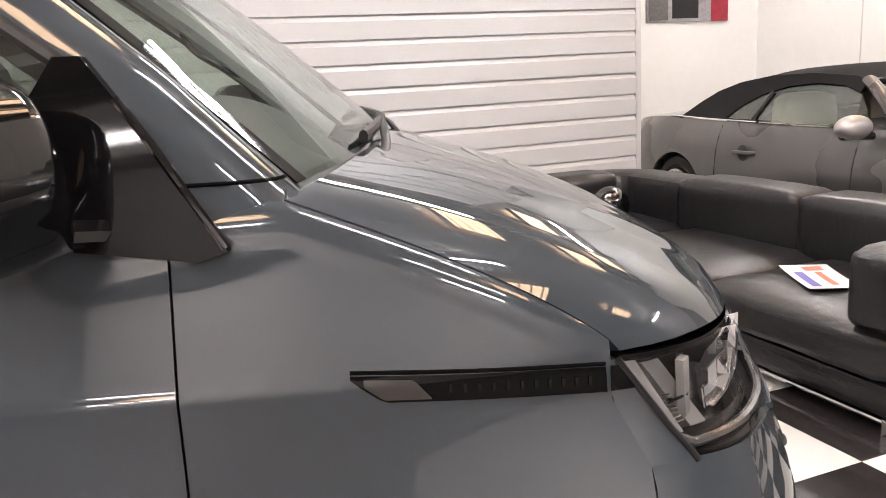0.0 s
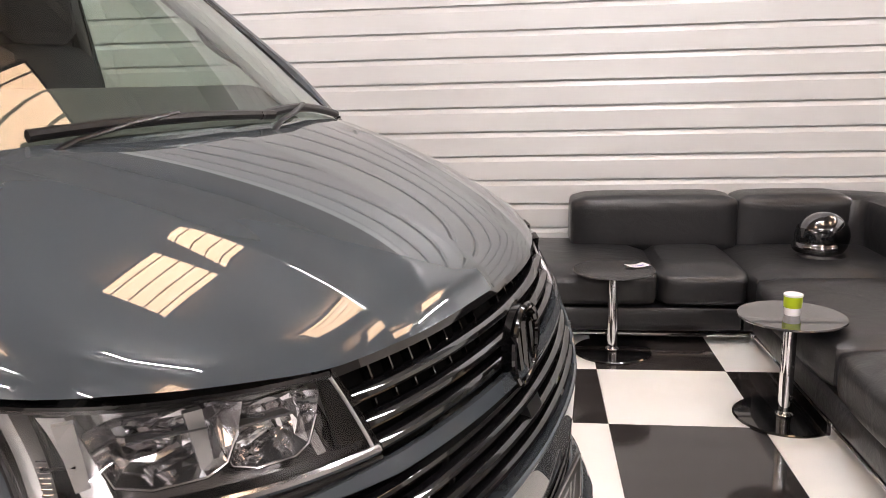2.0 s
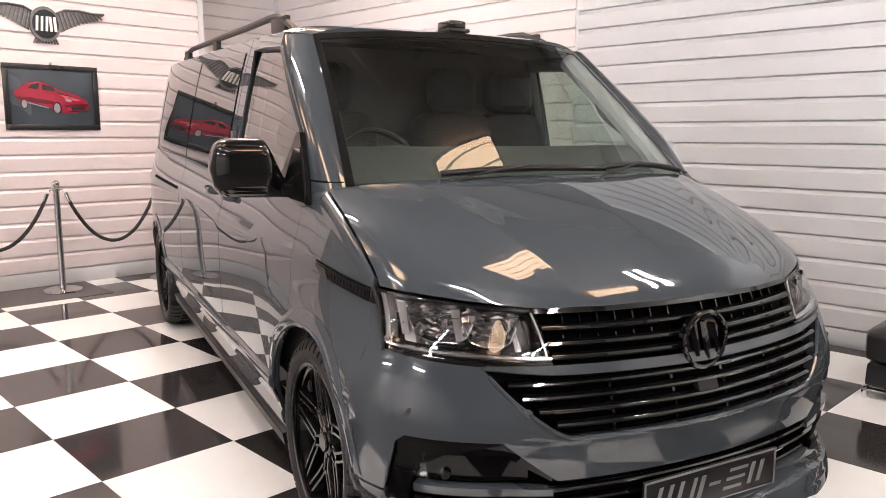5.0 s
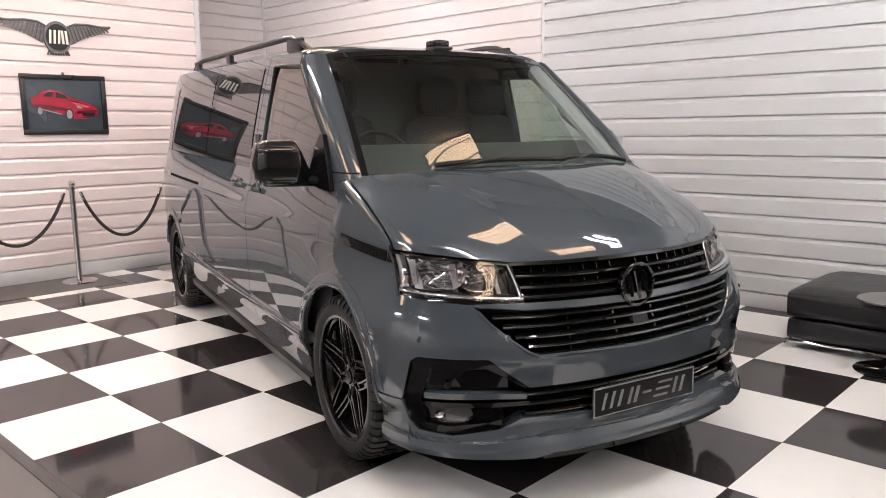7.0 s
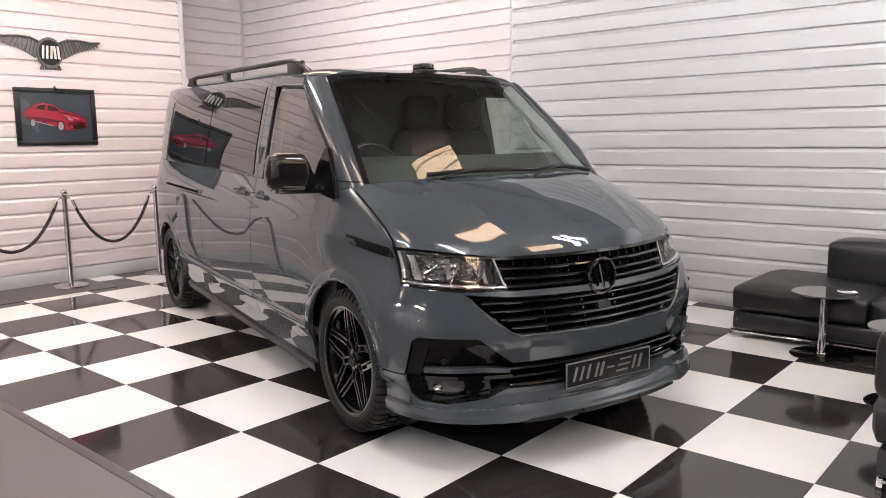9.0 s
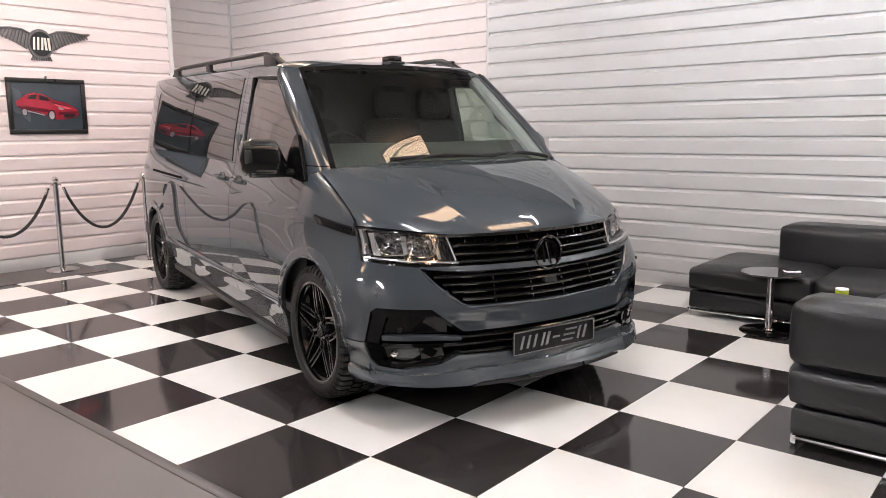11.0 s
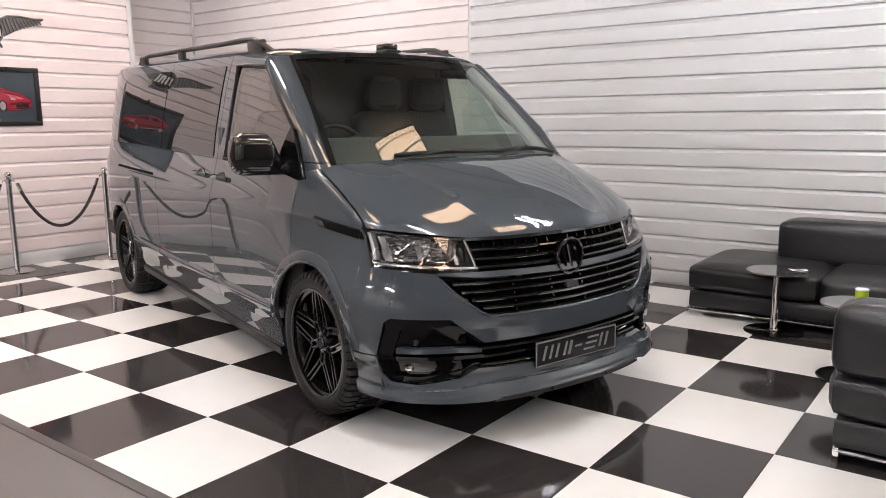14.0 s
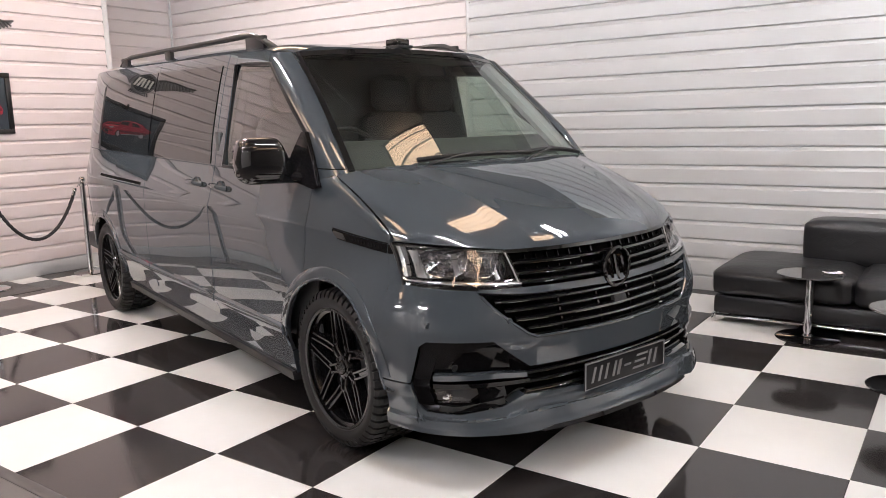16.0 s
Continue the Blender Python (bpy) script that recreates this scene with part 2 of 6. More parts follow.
def lathe(profile, n=32, bm=None, at=(0, 0, 0), axis="z", caps=True):
    """Turned body from (radius, height) rows."""
    bm = bm or bmesh.new()
    rings = []
    for r, h in profile:
        ring = []
        for k in range(n):
            a = 2 * math.pi * k / n
            p = {"z": (r * math.cos(a), r * math.sin(a), h), "y": (r * math.cos(a), h, r * math.sin(a)), "x": (h, r * math.cos(a), r * math.sin(a))}[axis]
            ring.append(bm.verts.new((at[0] + p[0], at[1] + p[1], at[2] + p[2])))
        rings.append(ring)
    for a, b in zip(rings, rings[1:]):
        for k in range(n):
            bm.faces.new((a[k], a[(k + 1) % n], b[(k + 1) % n], b[k]))
    for ring, (r, _) in ((rings[0], profile[0]), (rings[-1], profile[-1])):
        if r > 1e-4 and caps:
            bm.faces.new(ring)
    bmesh.ops.remove_doubles(bm, verts=bm.verts[:], dist=1e-5)
    return bm


def tube(points, r, n=10, bm=None, closed=False, flat=1.0):
    """A round bar along points; flat squeezes it along z."""
    bm = bm or bmesh.new()
    pts = [Vector(p) for p in points]
    rings = []
    m = len(pts)
    for i, p in enumerate(pts):
        a, b = pts[i - 1 if (i or closed) else 0], pts[(i + 1) % m if (closed or i + 1 < m) else i]
        d = (b - a).normalized()
        up = Vector((0, 0, 1)) if abs(d.z) < 0.95 else Vector((1, 0, 0))
        e = d.cross(up).normalized()
        f = e.cross(d)
        rings.append([bm.verts.new(p + r * (math.cos(2 * math.pi * k / n) * e + flat * math.sin(2 * math.pi * k / n) * f)) for k in range(n)])
    for i in range(m if closed else m - 1):
        a, b = rings[i], rings[(i + 1) % m]
        for k in range(n):
            bm.faces.new((a[k], a[(k + 1) % n], b[(k + 1) % n], b[k]))
    if not closed:
        bm.faces.new(rings[0])
        bm.faces.new(rings[-1])
    return bm


def outline(points, depth, bm=None, frame_of=None):
    """A flat plate from (a, b) outline points, thick by depth; frame_of maps (a, b, c) to a place."""
    bm = bm or bmesh.new()
    put = frame_of or (lambda a, b, c: (a, b, c))
    lo = [bm.verts.new(put(a, b, 0)) for a, b in points]
    hi = [bm.verts.new(put(a, b, depth)) for a, b in points]
    bm.faces.new(lo)
    bm.faces.new(hi)
    n = len(points)
    for k in range(n):
        bm.faces.new((lo[k], lo[(k + 1) % n], hi[(k + 1) % n], hi[k]))
    return bm


def cushion(lo, hi, r=0.05, puff=0.0, n=7):
    """A padded block: rounded edges, swollen faces."""
    bm = box(lo, hi)
    bmesh.ops.subdivide_edges(bm, edges=bm.edges[:], cuts=n, use_grid_fill=True)
    c = [(lo[i] + hi[i]) / 2 for i in range(3)]
    h = [(hi[i] - lo[i]) / 2 for i in range(3)]
    for v in bm.verts:
        q = [v.co[i] - c[i] for i in range(3)]
        inner = [max(-(h[i] - r), min(h[i] - r, q[i])) for i in range(3)]
        d = Vector([q[i] - inner[i] for i in range(3)])
        if d.length > 1e-6:
            k = [abs(d[i]) > 1e-6 for i in range(3)]
            if sum(k) > 1:
                d = d.normalized() * r
        p = [inner[i] + d[i] for i in range(3)]
        w = [max(0.0, 1 - (q[i] / h[i]) ** 4) for i in range(3)]
        for i in range(3):
            if abs(abs(q[i]) - h[i]) < 1e-5:
                j, k2 = (i + 1) % 3, (i + 2) % 3
                p[i] += math.copysign(puff * w[j] * w[k2], q[i])
        wob = 0.004 * noise.noise(Vector(p) * 6 + Vector(c) * 3)
        v.co = Vector([c[i] + p[i] for i in range(3)]) + Vector((wob, wob, wob))
    return bm


# ---- the van's shape: x forward from the front axle, y half width, z up ----
WB, HEAD = 3.4, -16.4
VAN_AT = (0.076, 1.207, 0.0)


def curve(table, x):
    """Smooth interpolation through (x, value) rows."""
    n = len(table)
    if x <= table[0][0]:
        return table[0][1]
    if x >= table[-1][0]:
        return table[-1][1]
    i = 0
    while table[i + 1][0] < x:
        i += 1
    x0, y0 = table[i]
    x1, y1 = table[i + 1]
    d = (y1 - y0) / (x1 - x0)
    da = (y0 - table[i - 1][1]) / (x0 - table[i - 1][0]) if i else d
    db = (table[i + 2][1] - y1) / (table[i + 2][0] - x1) if i + 2 < n else d
    m0 = 0 if da * d <= 0 else 2 * da * d / (da + d)
    m1 = 0 if db * d <= 0 else 2 * db * d / (db + d)
    h = x1 - x0
    t = (x - x0) / h
    return (2 * t**3 - 3 * t**2 + 1) * y0 + (t**3 - 2 * t**2 + t) * h * m0 + (3 * t**2 - 2 * t**3) * y1 + (t**3 - t**2) * h * m1


def lerp(a, b, t):
    return a + (b - a) * t


def broken(table, x):
    """Straight lines through (x, value) rows."""
    if x <= table[0][0]:
        return table[0][1]
    for (x0, y0), (x1, y1) in zip(table, table[1:]):
        if x <= x1:
            return lerp(y0, y1, (x - x0) / (x1 - x0))
    return table[-1][1]


HALF = [(0.18, 0.868), (0.25, 0.882), (0.36, 0.9), (0.40, 0.917), (0.6, 0.932), (0.8, 0.934), (0.9, 0.9325), (0.955, 0.931), (0.975, 0.926), (1.0, 0.919), (1.06, 0.9025), (1.12, 0.886), (1.165, 0.8745),
        (1.2, 0.868), (1.3, 0.853), (1.45, 0.822), (1.6, 0.787), (1.73, 0.75), (1.8, 0.722)]
TAPER = [(-1.3, 1.0), (-0.6, 0.99), (-0.1, 0.963), (0.15, 0.938), (0.33, 0.905), (0.45, 0.875)]

TAIL = [(-4.4, 0.79), (-4.3, 0.835), (-4.15, 0.885), (-3.95, 0.935), (-3.7, 0.975), (-3.4, 0.993), (-3.0, 1.0)]


def waist(x):
    """Height of the crease along the flank; it dips with the side strip on the wing."""
    return 0.966 - 0.115 * max(0.0, x - 0.02)


def side(x, z):
    """Half width of the body's side."""
    k = min(1, max(0, (z - 0.62) / 0.32))
    k = k * k * (3 - 2 * k)
    step = 0.0015 * (0.5 + 0.5 * math.tanh((waist(x) - z) / 0.0035)) * min(1.0, max(0.0, (z - 0.8) / 0.1))
    return (curve(HALF, z) + step) * (1 - (1 - curve(TAPER, x)) * k) * curve(TAIL, x)


NOSE = [(0.14, 0.905), (0.2, 0.905), (0.26, 0.875), (0.34, 0.85), (0.45, 0.852), (0.56, 0.855), (0.62, 0.848), (0.7, 0.82), (0.8, 0.785), (0.9, 0.745), (0.96, 0.72)]
CORNER = [(0.14, 0.40), (0.7, 0.40), (0.79, 0.41), (0.87, 0.37), (0.96, 0.325)]


def nose(s, z):
    """The front's skin: s from -1 (right wheel arch) to 1 (left)."""
    t = abs(s)
    xc, xe = curve(NOSE, z), broken(CORNER, z)
    we = side(xe, z)
    x1, y1 = xc - 0.005, 0.62 * we
    x2, y2 = xe + 0.62 * (xc - xe), we - 0.02
    a, b, c, d = (1 - t) ** 3, 3 * t * (1 - t) ** 2, 3 * t * t * (1 - t), t**3
    x, y = a * xc + b * x1 + c * x2 + d * xe, b * y1 + c * y2 + d * we
    return (x, y if s >= 0 else -y, z)


def body_half(x, z):
    """Half width of the skin at x, on the flank or on the nose's corner."""
    if x <= broken(CORNER, z):
        return side(x, z)
    lo_, hi_ = 0.5, 1.0
    for _ in range(24):
        mid = (lo_ + hi_) / 2
        if nose(mid, z)[0] > x:
            lo_ = mid
        else:
            hi_ = mid
    return nose(lo_, z)[1]


# ---- the room ----
TILE, PITCH, HIGH, CLAD = 0.58, 0.149, 3.8, 3.32
WEST, ALCOVE, NORTH, EAST, BAY, SOUTH = -5.5, -6.43, 4.22, 6.4, 6.6, -8.0


def wall(name, lo, hi, label, mat=None):
    ob = part(name, box(lo, hi), mat or PLASTER, None, smooth=False)
    return tagged(ob, label, "wall", kind="structure")


north = wall("wall_north", (ALCOVE - 0.2, NORTH + 0.018, 0), (3.05, NORTH + 0.17, CLAD), "partition wall clad in white shiplap boards")
west = wall("wall_west", (WEST - 0.2, -1.05, 0), (WEST - 0.018, 2.76, CLAD), "wall clad in white shiplap boards, pink light put in their colour")
wall("wall_west_south", (WEST - 0.2, SOUTH, 0), (WEST, -1.052, HIGH), "plain taupe wall beyond the cladding", PLASTER_DARK)
alcove = wall("wall_alcove", (ALCOVE - 0.2, 2.5, 0), (ALCOVE - 0.018, NORTH + 0.018, CLAD), "recessed wall clad in white shiplap boards")
for nm, lo, hi in (("wall_upper_north", (ALCOVE - 0.2, NORTH + 0.018, CLAD), (3.05, NORTH + 0.17, HIGH)), ("wall_upper_west", (WEST - 0.2, -1.05, CLAD), (WEST - 0.018, 2.76, HIGH)),
                   ("wall_upper_alcove", (ALCOVE - 0.2, 2.5, CLAD), (ALCOVE - 0.018, NORTH + 0.018, HIGH))):
    tagged(part(nm, box(lo, hi), UPPER_GREY, None, smooth=False), "dark grey painted wall above the cladding", "wall", kind="structure")
wall("wall_return", (ALCOVE - 0.018, 2.5, 0), (WEST - 0.2, 2.76, HIGH), "plain white return of the clad wall")
wall("wall_bay", (3.05, BAY, 0), (EAST + 0.2, BAY + 0.2, HIGH), "plain white plastered wall of the next bay")
wall("wall_bay_west", (2.85, NORTH + 0.17, 0), (3.05, BAY + 0.2, HIGH), "plain white plastered wall behind the partition")
wall("wall_south", (WEST - 0.2, SOUTH - 0.2, 0), (EAST + 0.2, SOUTH, HIGH), "plain warm grey wall at the back of the showroom", PLASTER_MID)
east = wall("wall_east", (EAST, 1.8, 0), (EAST + 0.2, BAY, HIGH), "white block wall with flush panels")
wall("wall_east_south", (EAST, SOUTH, 0), (EAST + 0.2, 1.8, HIGH), "plain taupe wall at the side of the showroom", PLASTER_DARK)
ceil_bm = box((ALCOVE - 0.3, SOUTH - 0.3, HIGH), (EAST + 0.3, BAY + 0.3, HIGH + 0.2))
for k in range(9):
    y = -7.2 + 1.7 * k
    box((ALCOVE, y, HIGH - 0.16), (EAST, y + 0.09, HIGH), bm=ceil_bm)
tagged(part("ceiling", ceil_bm, CEILING, None, smooth=False), "dark grey ceiling with narrow joists", "ceiling", kind="structure")

base = tagged(part("floor", box((ALCOVE - 0.2, SOUTH - 0.2, -0.1), (EAST + 0.2, BAY + 0.2, -0.004)), CARPET, None, smooth=False),
              "showroom floor of black and white checker tiles", "floor", kind="structure")
grey = tagged(part("floor_grey", box((WEST - 0.02, SOUTH, -0.003), (EAST, -0.635, 0.001)), CARPET, None, smooth=False), "worn grey painted floor beside the tiles", "floor", kind="structure")
tagged(part("trim", box((WEST - 0.02, -0.635, -0.003), (EAST, -0.582, 0.006), 0.003), material("edging_strip", (0.07, 0.063, 0.062), 0.35, spread=0.15), None),
       "dark metal edging strip along the tiles", "trim", kind="structure")
tagged(part("floor_mat", box((WEST - 0.015, -0.58, -0.003), (-4.8, 1.46, 0.004)), MAT_DARK, None, smooth=False), "speckled dark strip of matting under the rope posts", "mat", kind="structure")


def board_bm(length, rise=0.024, back=0.008, gap=0.007):
    """One shiplap board along x: proud face, shallow chamfer along its top, dark gap under the next board."""
    bm = bmesh.new()
    prof = [(0.0, 0.0), (-0.034, 0.0), (-0.036, 0.0015), (-0.036, PITCH - gap - rise), (back - 0.036, PITCH - gap), (-0.016, PITCH - gap + 0.001), (-0.016, PITCH - 0.0005), (0.0, PITCH - 0.0005)]
    a = [bm.verts.new((0, y, z)) for y, z in prof]
    b = [bm.verts.new((length, y, z)) for y, z in prof]
    n = len(prof)
    for k in range(n):
        bm.faces.new((a[k], a[(k + 1) % n], b[(k + 1) % n], b[k]))
    bm.faces.new(a)
    bm.faces.new(b)
    return bm


def clad(parent, start, length, turn, z0=0.127, mat=None, shape=(0.026, 0.016, 0.0125)):
    first = part("board", board_bm(length, *shape), mat or CLADDING, None, smooth=False)
    k = 0
    while z0 + (k + 0.6) * PITCH < CLAD:
        ob = first if k == 0 else new("board", first.data)
        ob.parent = parent
        ob.location = (start[0], start[1], z0 + k * PITCH)
        ob.rotation_euler = (0, 0, radians(turn))
        k += 1
    sk = part("skirting", box((0, -0.033, 0), (length, 0, z0 - 0.012), 0.004), CLADDING, parent, "white skirting board")
    sk.location = (start[0], start[1], 0)
    sk.rotation_euler = (0, 0, radians(turn))


# boards towards the alcove and on the west carry pink light in their colour
clad(north, (ALCOVE, NORTH + 0.028, 0), -1.975 - ALCOVE, 0, 0.15, CLADDING_FAINT_PINK_LIT, (0.010, 0.005, 0.0115))
clad(north, (-1.945, NORTH + 0.028, 0), 3.02 + 1.945, 0, shape=(0.027, 0.016, 0.0105))
clad(west, (WEST - 0.028, -1.05, 0), 2.71 + 1.05, 90, 0.145, CLADDING_PINK_LIT)
clad(alcove, (ALCOVE - 0.028, 2.76, 0), NORTH - 2.76, 90, 0.172, CLADDING_FAINT_PINK_LIT, (0.015, 0.008, 0.0115))
part("cover_strip", box((-1.976, NORTH - 0.004, 0), (-1.944, NORTH + 0.016, CLAD), 0.004), CLADDING, north, "white vertical joint strip")
part("end_trim", box((3.018, NORTH - 0.012, 0), (3.062, NORTH + 0.19, CLAD), 0.004), CLADDING, north, "white corner trim")
part("corner_trim", box((ALCOVE, NORTH - 0.03, 0), (ALCOVE + 0.03, NORTH, CLAD), 0.004), CLADDING, alcove, "white corner bead")
part("end_trim", box((WEST - 0.2, 2.71, 0), (WEST + 0.004, 2.775, CLAD), 0.004), CLADDING, west, "white corner trim")
for k, z in enumerate((0.9, 2.1)):
    part("block_joint", box((EAST - 0.003, 1.8, z), (EAST, BAY, z + 0.008)), material("joint_grey", (0.55, 0.54, 0.53), 0.7), east)
for y in (5.2, 3.9, 2.6):
    part("panel_seam", box((EAST - 0.004, y, 0), (EAST, y + 0.012, HIGH)), bpy.data.materials["joint_grey"], east)


# ---- ceiling lights ----
def light_panel(x, y, w=0.58, l=0.9, turn=0.0):
    """A recessed-tube fitting: tray, frame and four glowing tubes behind louvre bars."""
    ob = thing("ceiling_light_panel", "warm white fluorescent ceiling panel with louvre bars, lit", "ceiling light", (x, y, HIGH - 0.2), turn, group="warm ceiling panels")
    fr = bmesh.new()
    for lo, hi in (((-l / 2, -w / 2, 0), (l / 2, -w / 2 + 0.025, 0.09)), ((-l / 2, w / 2 - 0.025, 0), (l / 2, w / 2, 0.09)), ((-l / 2, -w / 2 + 0.025, 0), (-l / 2 + 0.025, w / 2 - 0.025, 0.09)), ((l / 2 - 0.025, -w / 2 + 0.025, 0), (l / 2, w / 2 - 0.025, 0.09))):
        box(lo, hi, bm=fr)
    part("frame", fr, STEEL, ob, smooth=False)
    part("hanger", tube([(0, 0, 0.09), (0, 0, 0.2)], 0.008), STEEL, ob)
    part("diffuser", box((-l / 2 + 0.025, -w / 2 + 0.025, 0.012), (l / 2 - 0.025, w / 2 - 0.025, 0.05)), WARM_TUBE, ob, "glowing warm diffuser", smooth=False)
    for k in range(4):
        yy = -w / 2 + 0.025 + (w - 0.05) * (k + 0.5) / 4
        part("louvre", box((-l / 2 + 0.025, yy - 0.006, -0.004), (l / 2 - 0.025, yy + 0.006, 0.011)), LOUVRE, ob, smooth=False)
    return ob


def batten(x, y, l=1.5, turn=0.0, z=HIGH - 0.24, tube_mat=COOL_TUBE):
    ob = thing("led_batten", "slim white LED batten, lit, most of them added as unseen fill", "ceiling light", (x, y, z), turn, group="white ceiling battens")
    part("housing", box((-l / 2, -0.03, 0.025), (l / 2, 0.03, 0.075), 0.006), STEEL, ob)
    part("tube", lathe([(0.0, -l / 2), (0.0135, -l / 2), (0.0135, l / 2), (0.0, l / 2)], 12, axis="x"), tube_mat, ob, "glowing white tube")
    for s in (-1, 1):
        part("hanger", tube([(s * l * 0.4, 0, 0.075), (s * l * 0.4, 0, HIGH - z)], 0.004, 6), STEEL, ob)
    return ob


for x, y in ((-1.05, 1.0), (-0.87, 1.95), (-2.6, 0.6), (-2.6, 2.2)):
    spot = thing("ceiling_spot", "small round white ceiling spotlight, lit", "ceiling light", (x, y, HIGH - 0.24), group="ceiling spots")
    part("can", lathe([(0.03, 0.0), (0.036, 0.0), (0.036, 0.24), (0.03, 0.24)], 20), STEEL, spot)
    part("bulb", lathe([(0.0, 0.006), (0.027, 0.006), (0.027, 0.02), (0.0, 0.02)], 20), COOL_TUBE, spot, "glowing bulb")
for x, y, t in PANELS:
    light_panel(x, y, turn=t)
# added fill battens at the west, south and east ends glow stronger
for x, y, l, t in BATTENS:
    batten(x, y, l, t, tube_mat=COOL_TUBE_LOW if x > 1 and (2.8 < y < 2.95 or (x, y) == (1.3, -2.9)) else COOL_TUBE_FILL if (x < -2.5 and y > -1) or y < -6 or (x, y) == (5.4, -0.4) else COOL_TUBE)


# ---- corner sofa ----
def corner_sofa():
    ob = thing("corner_sofa", "black leather corner sofa on a chrome rail, against the clad wall", "sofa")
    for lo, hi in (((0.632, 3.262, 0.062), (1.9, 4.14, 0.195)), ((1.9, 3.26, 0.062), (2.93, 4.14, 0.195)), ((1.94, 1.215, 0.062), (2.93, 3.26, 0.195))):
        part("base", cushion(lo, hi, 0.025, 0.004, 5), LEATHER, ob)
    for lo, hi in (((0.62, 3.25, 0.19), (1.485, 4.15, 0.375)), ((1.49, 3.25, 0.19), (1.925, 4.15, 0.375)), ((1.93, 3.2, 0.19), (2.95, 4.15, 0.375)),
                   ((1.92, 2.2, 0.19), (2.95, 3.197, 0.378)), ((1.92, 1.2, 0.19), (2.95, 2.197, 0.38))):
        part("seat", cushion(lo, hi, 0.05, 0.02, 9), LEATHER, ob)
    for lo, hi in (((1.09, 3.84, 0.35), (2.0, 4.15, 0.658)), ((2.005, 3.84, 0.35), (2.62, 4.15, 0.658)), ((2.64, 1.5, 0.35), (2.95, 2.345, 0.672)), ((2.64, 2.35, 0.35), (2.95, 3.28, 0.672))):
        part("backrest", cushion(lo, hi, 0.042, 0.014, 11), LEATHER, ob)
    # the back runs round the corner
    path = [(2.58, 3.995, 1, 0)] + [(2.56 + 0.235 * math.sin(a), 3.76 + 0.235 * math.cos(a), math.cos(a), -math.sin(a)) for a in [math.pi / 2 * k / 10 for k in range(11)]] + [(2.795, 3.5, 0, -1), (2.795, 3.27, 0, -1)]
    prof = [(0.145, 0.34), (0.152, 0.5), (0.148, 0.6), (0.135, 0.638), (0.105, 0.657), (0.0, 0.666), (-0.105, 0.657), (-0.135, 0.638), (-0.148, 0.6), (-0.152, 0.5), (-0.145, 0.34)]
    bm = bmesh.new()
    rows = [[bm.verts.new((x + q * dy, y - q * dx, z)) for q, z in prof] for x, y, dx, dy in path]
    for p, q in zip(rows, rows[1:]):
        for j in range(len(prof) - 1):
            bm.faces.new((p[j], p[j + 1], q[j + 1], q[j]))
    bm.faces.new(rows[0])
    bm.faces.new(rows[-1])
    part("corner_backrest", bm, LEATHER, ob)
    part("end_cushion", cushion((1.925, 1.2, 0.37), (2.62, 1.43, 0.668), 0.05, 0.015, 9), LEATHER, ob)
    for pts in ([(0.64, 3.27, 0.05), (1.93, 3.27, 0.05)], [(1.96, 3.24, 0.05), (1.96, 1.23, 0.05)], [(1.96, 1.23, 0.05), (2.92, 1.23, 0.05)], [(0.64, 3.27, 0.05), (0.64, 4.12, 0.05)]):
        part("rail", tube(pts, 0.011, 8), CHROME, ob, "chrome base rail")
    for x, y in ((0.64, 3.27), (0.64, 4.1), (1.95, 3.26), (1.96, 1.24), (2.9, 1.24), (1.96, 2.25), (2.9, 4.1)):
        part("leg", box((x - 0.012, y - 0.02, 0.0), (x + 0.012, y + 0.02, 0.065), 0.003), CHROME, ob, "short chrome foot")
    return ob


corner_sofa()


# ---- side tables ----
def side_table(x, y):
    ob = thing("side_table", "low round side table, smoked glass top on a chrome column", "table", (x, y, 0), group="side tables by the sofa")
    part("base_plate", lathe([(0.0, 0.0), (0.19, 0.0), (0.192, 0.004), (0.185, 0.009), (0.03, 0.012), (0.0, 0.012)], 48), GLOSS_BLACK, ob, "glossy black round foot")
    part("column", lathe([(0.0, 0.01), (0.032, 0.01), (0.034, 0.014), (0.027, 0.024), (0.026, 0.03), (0.026, 0.405), (0.04, 0.408), (0.0, 0.409)], 24), CHROME, ob, "chrome column")
    part("tabletop", lathe([(0.0, 0.409), (0.194, 0.409), (0.197, 0.413), (0.194, 0.418), (0.0, 0.418)], 64), TABLE_GLASS, ob)
    return ob


side_table(1.255, 3.15)
side_table(1.846, 2.425)

can = thing("candle_tin", "lime green candle in a white tin on the table", "candle", (1.85, 2.43, 0.418))
part("cup", lathe([(0.0, 0), (0.028, 0), (0.031, 0.03), (0.031, 0.032), (0, 0.032)], 24), PAPER, can)
part("label", lathe([(0.0315, 0.03), (0.0325, 0.032), (0.034, 0.072), (0.0335, 0.074), (0.031, 0.074)], 24), GREEN, can, "lime green band")
part("lid", lathe([(0.0, 0.073), (0.034, 0.073), (0.035, 0.075), (0.0345, 0.081), (0.033, 0.082), (0.0, 0.080)], 24), PAPER, can, "white rim")


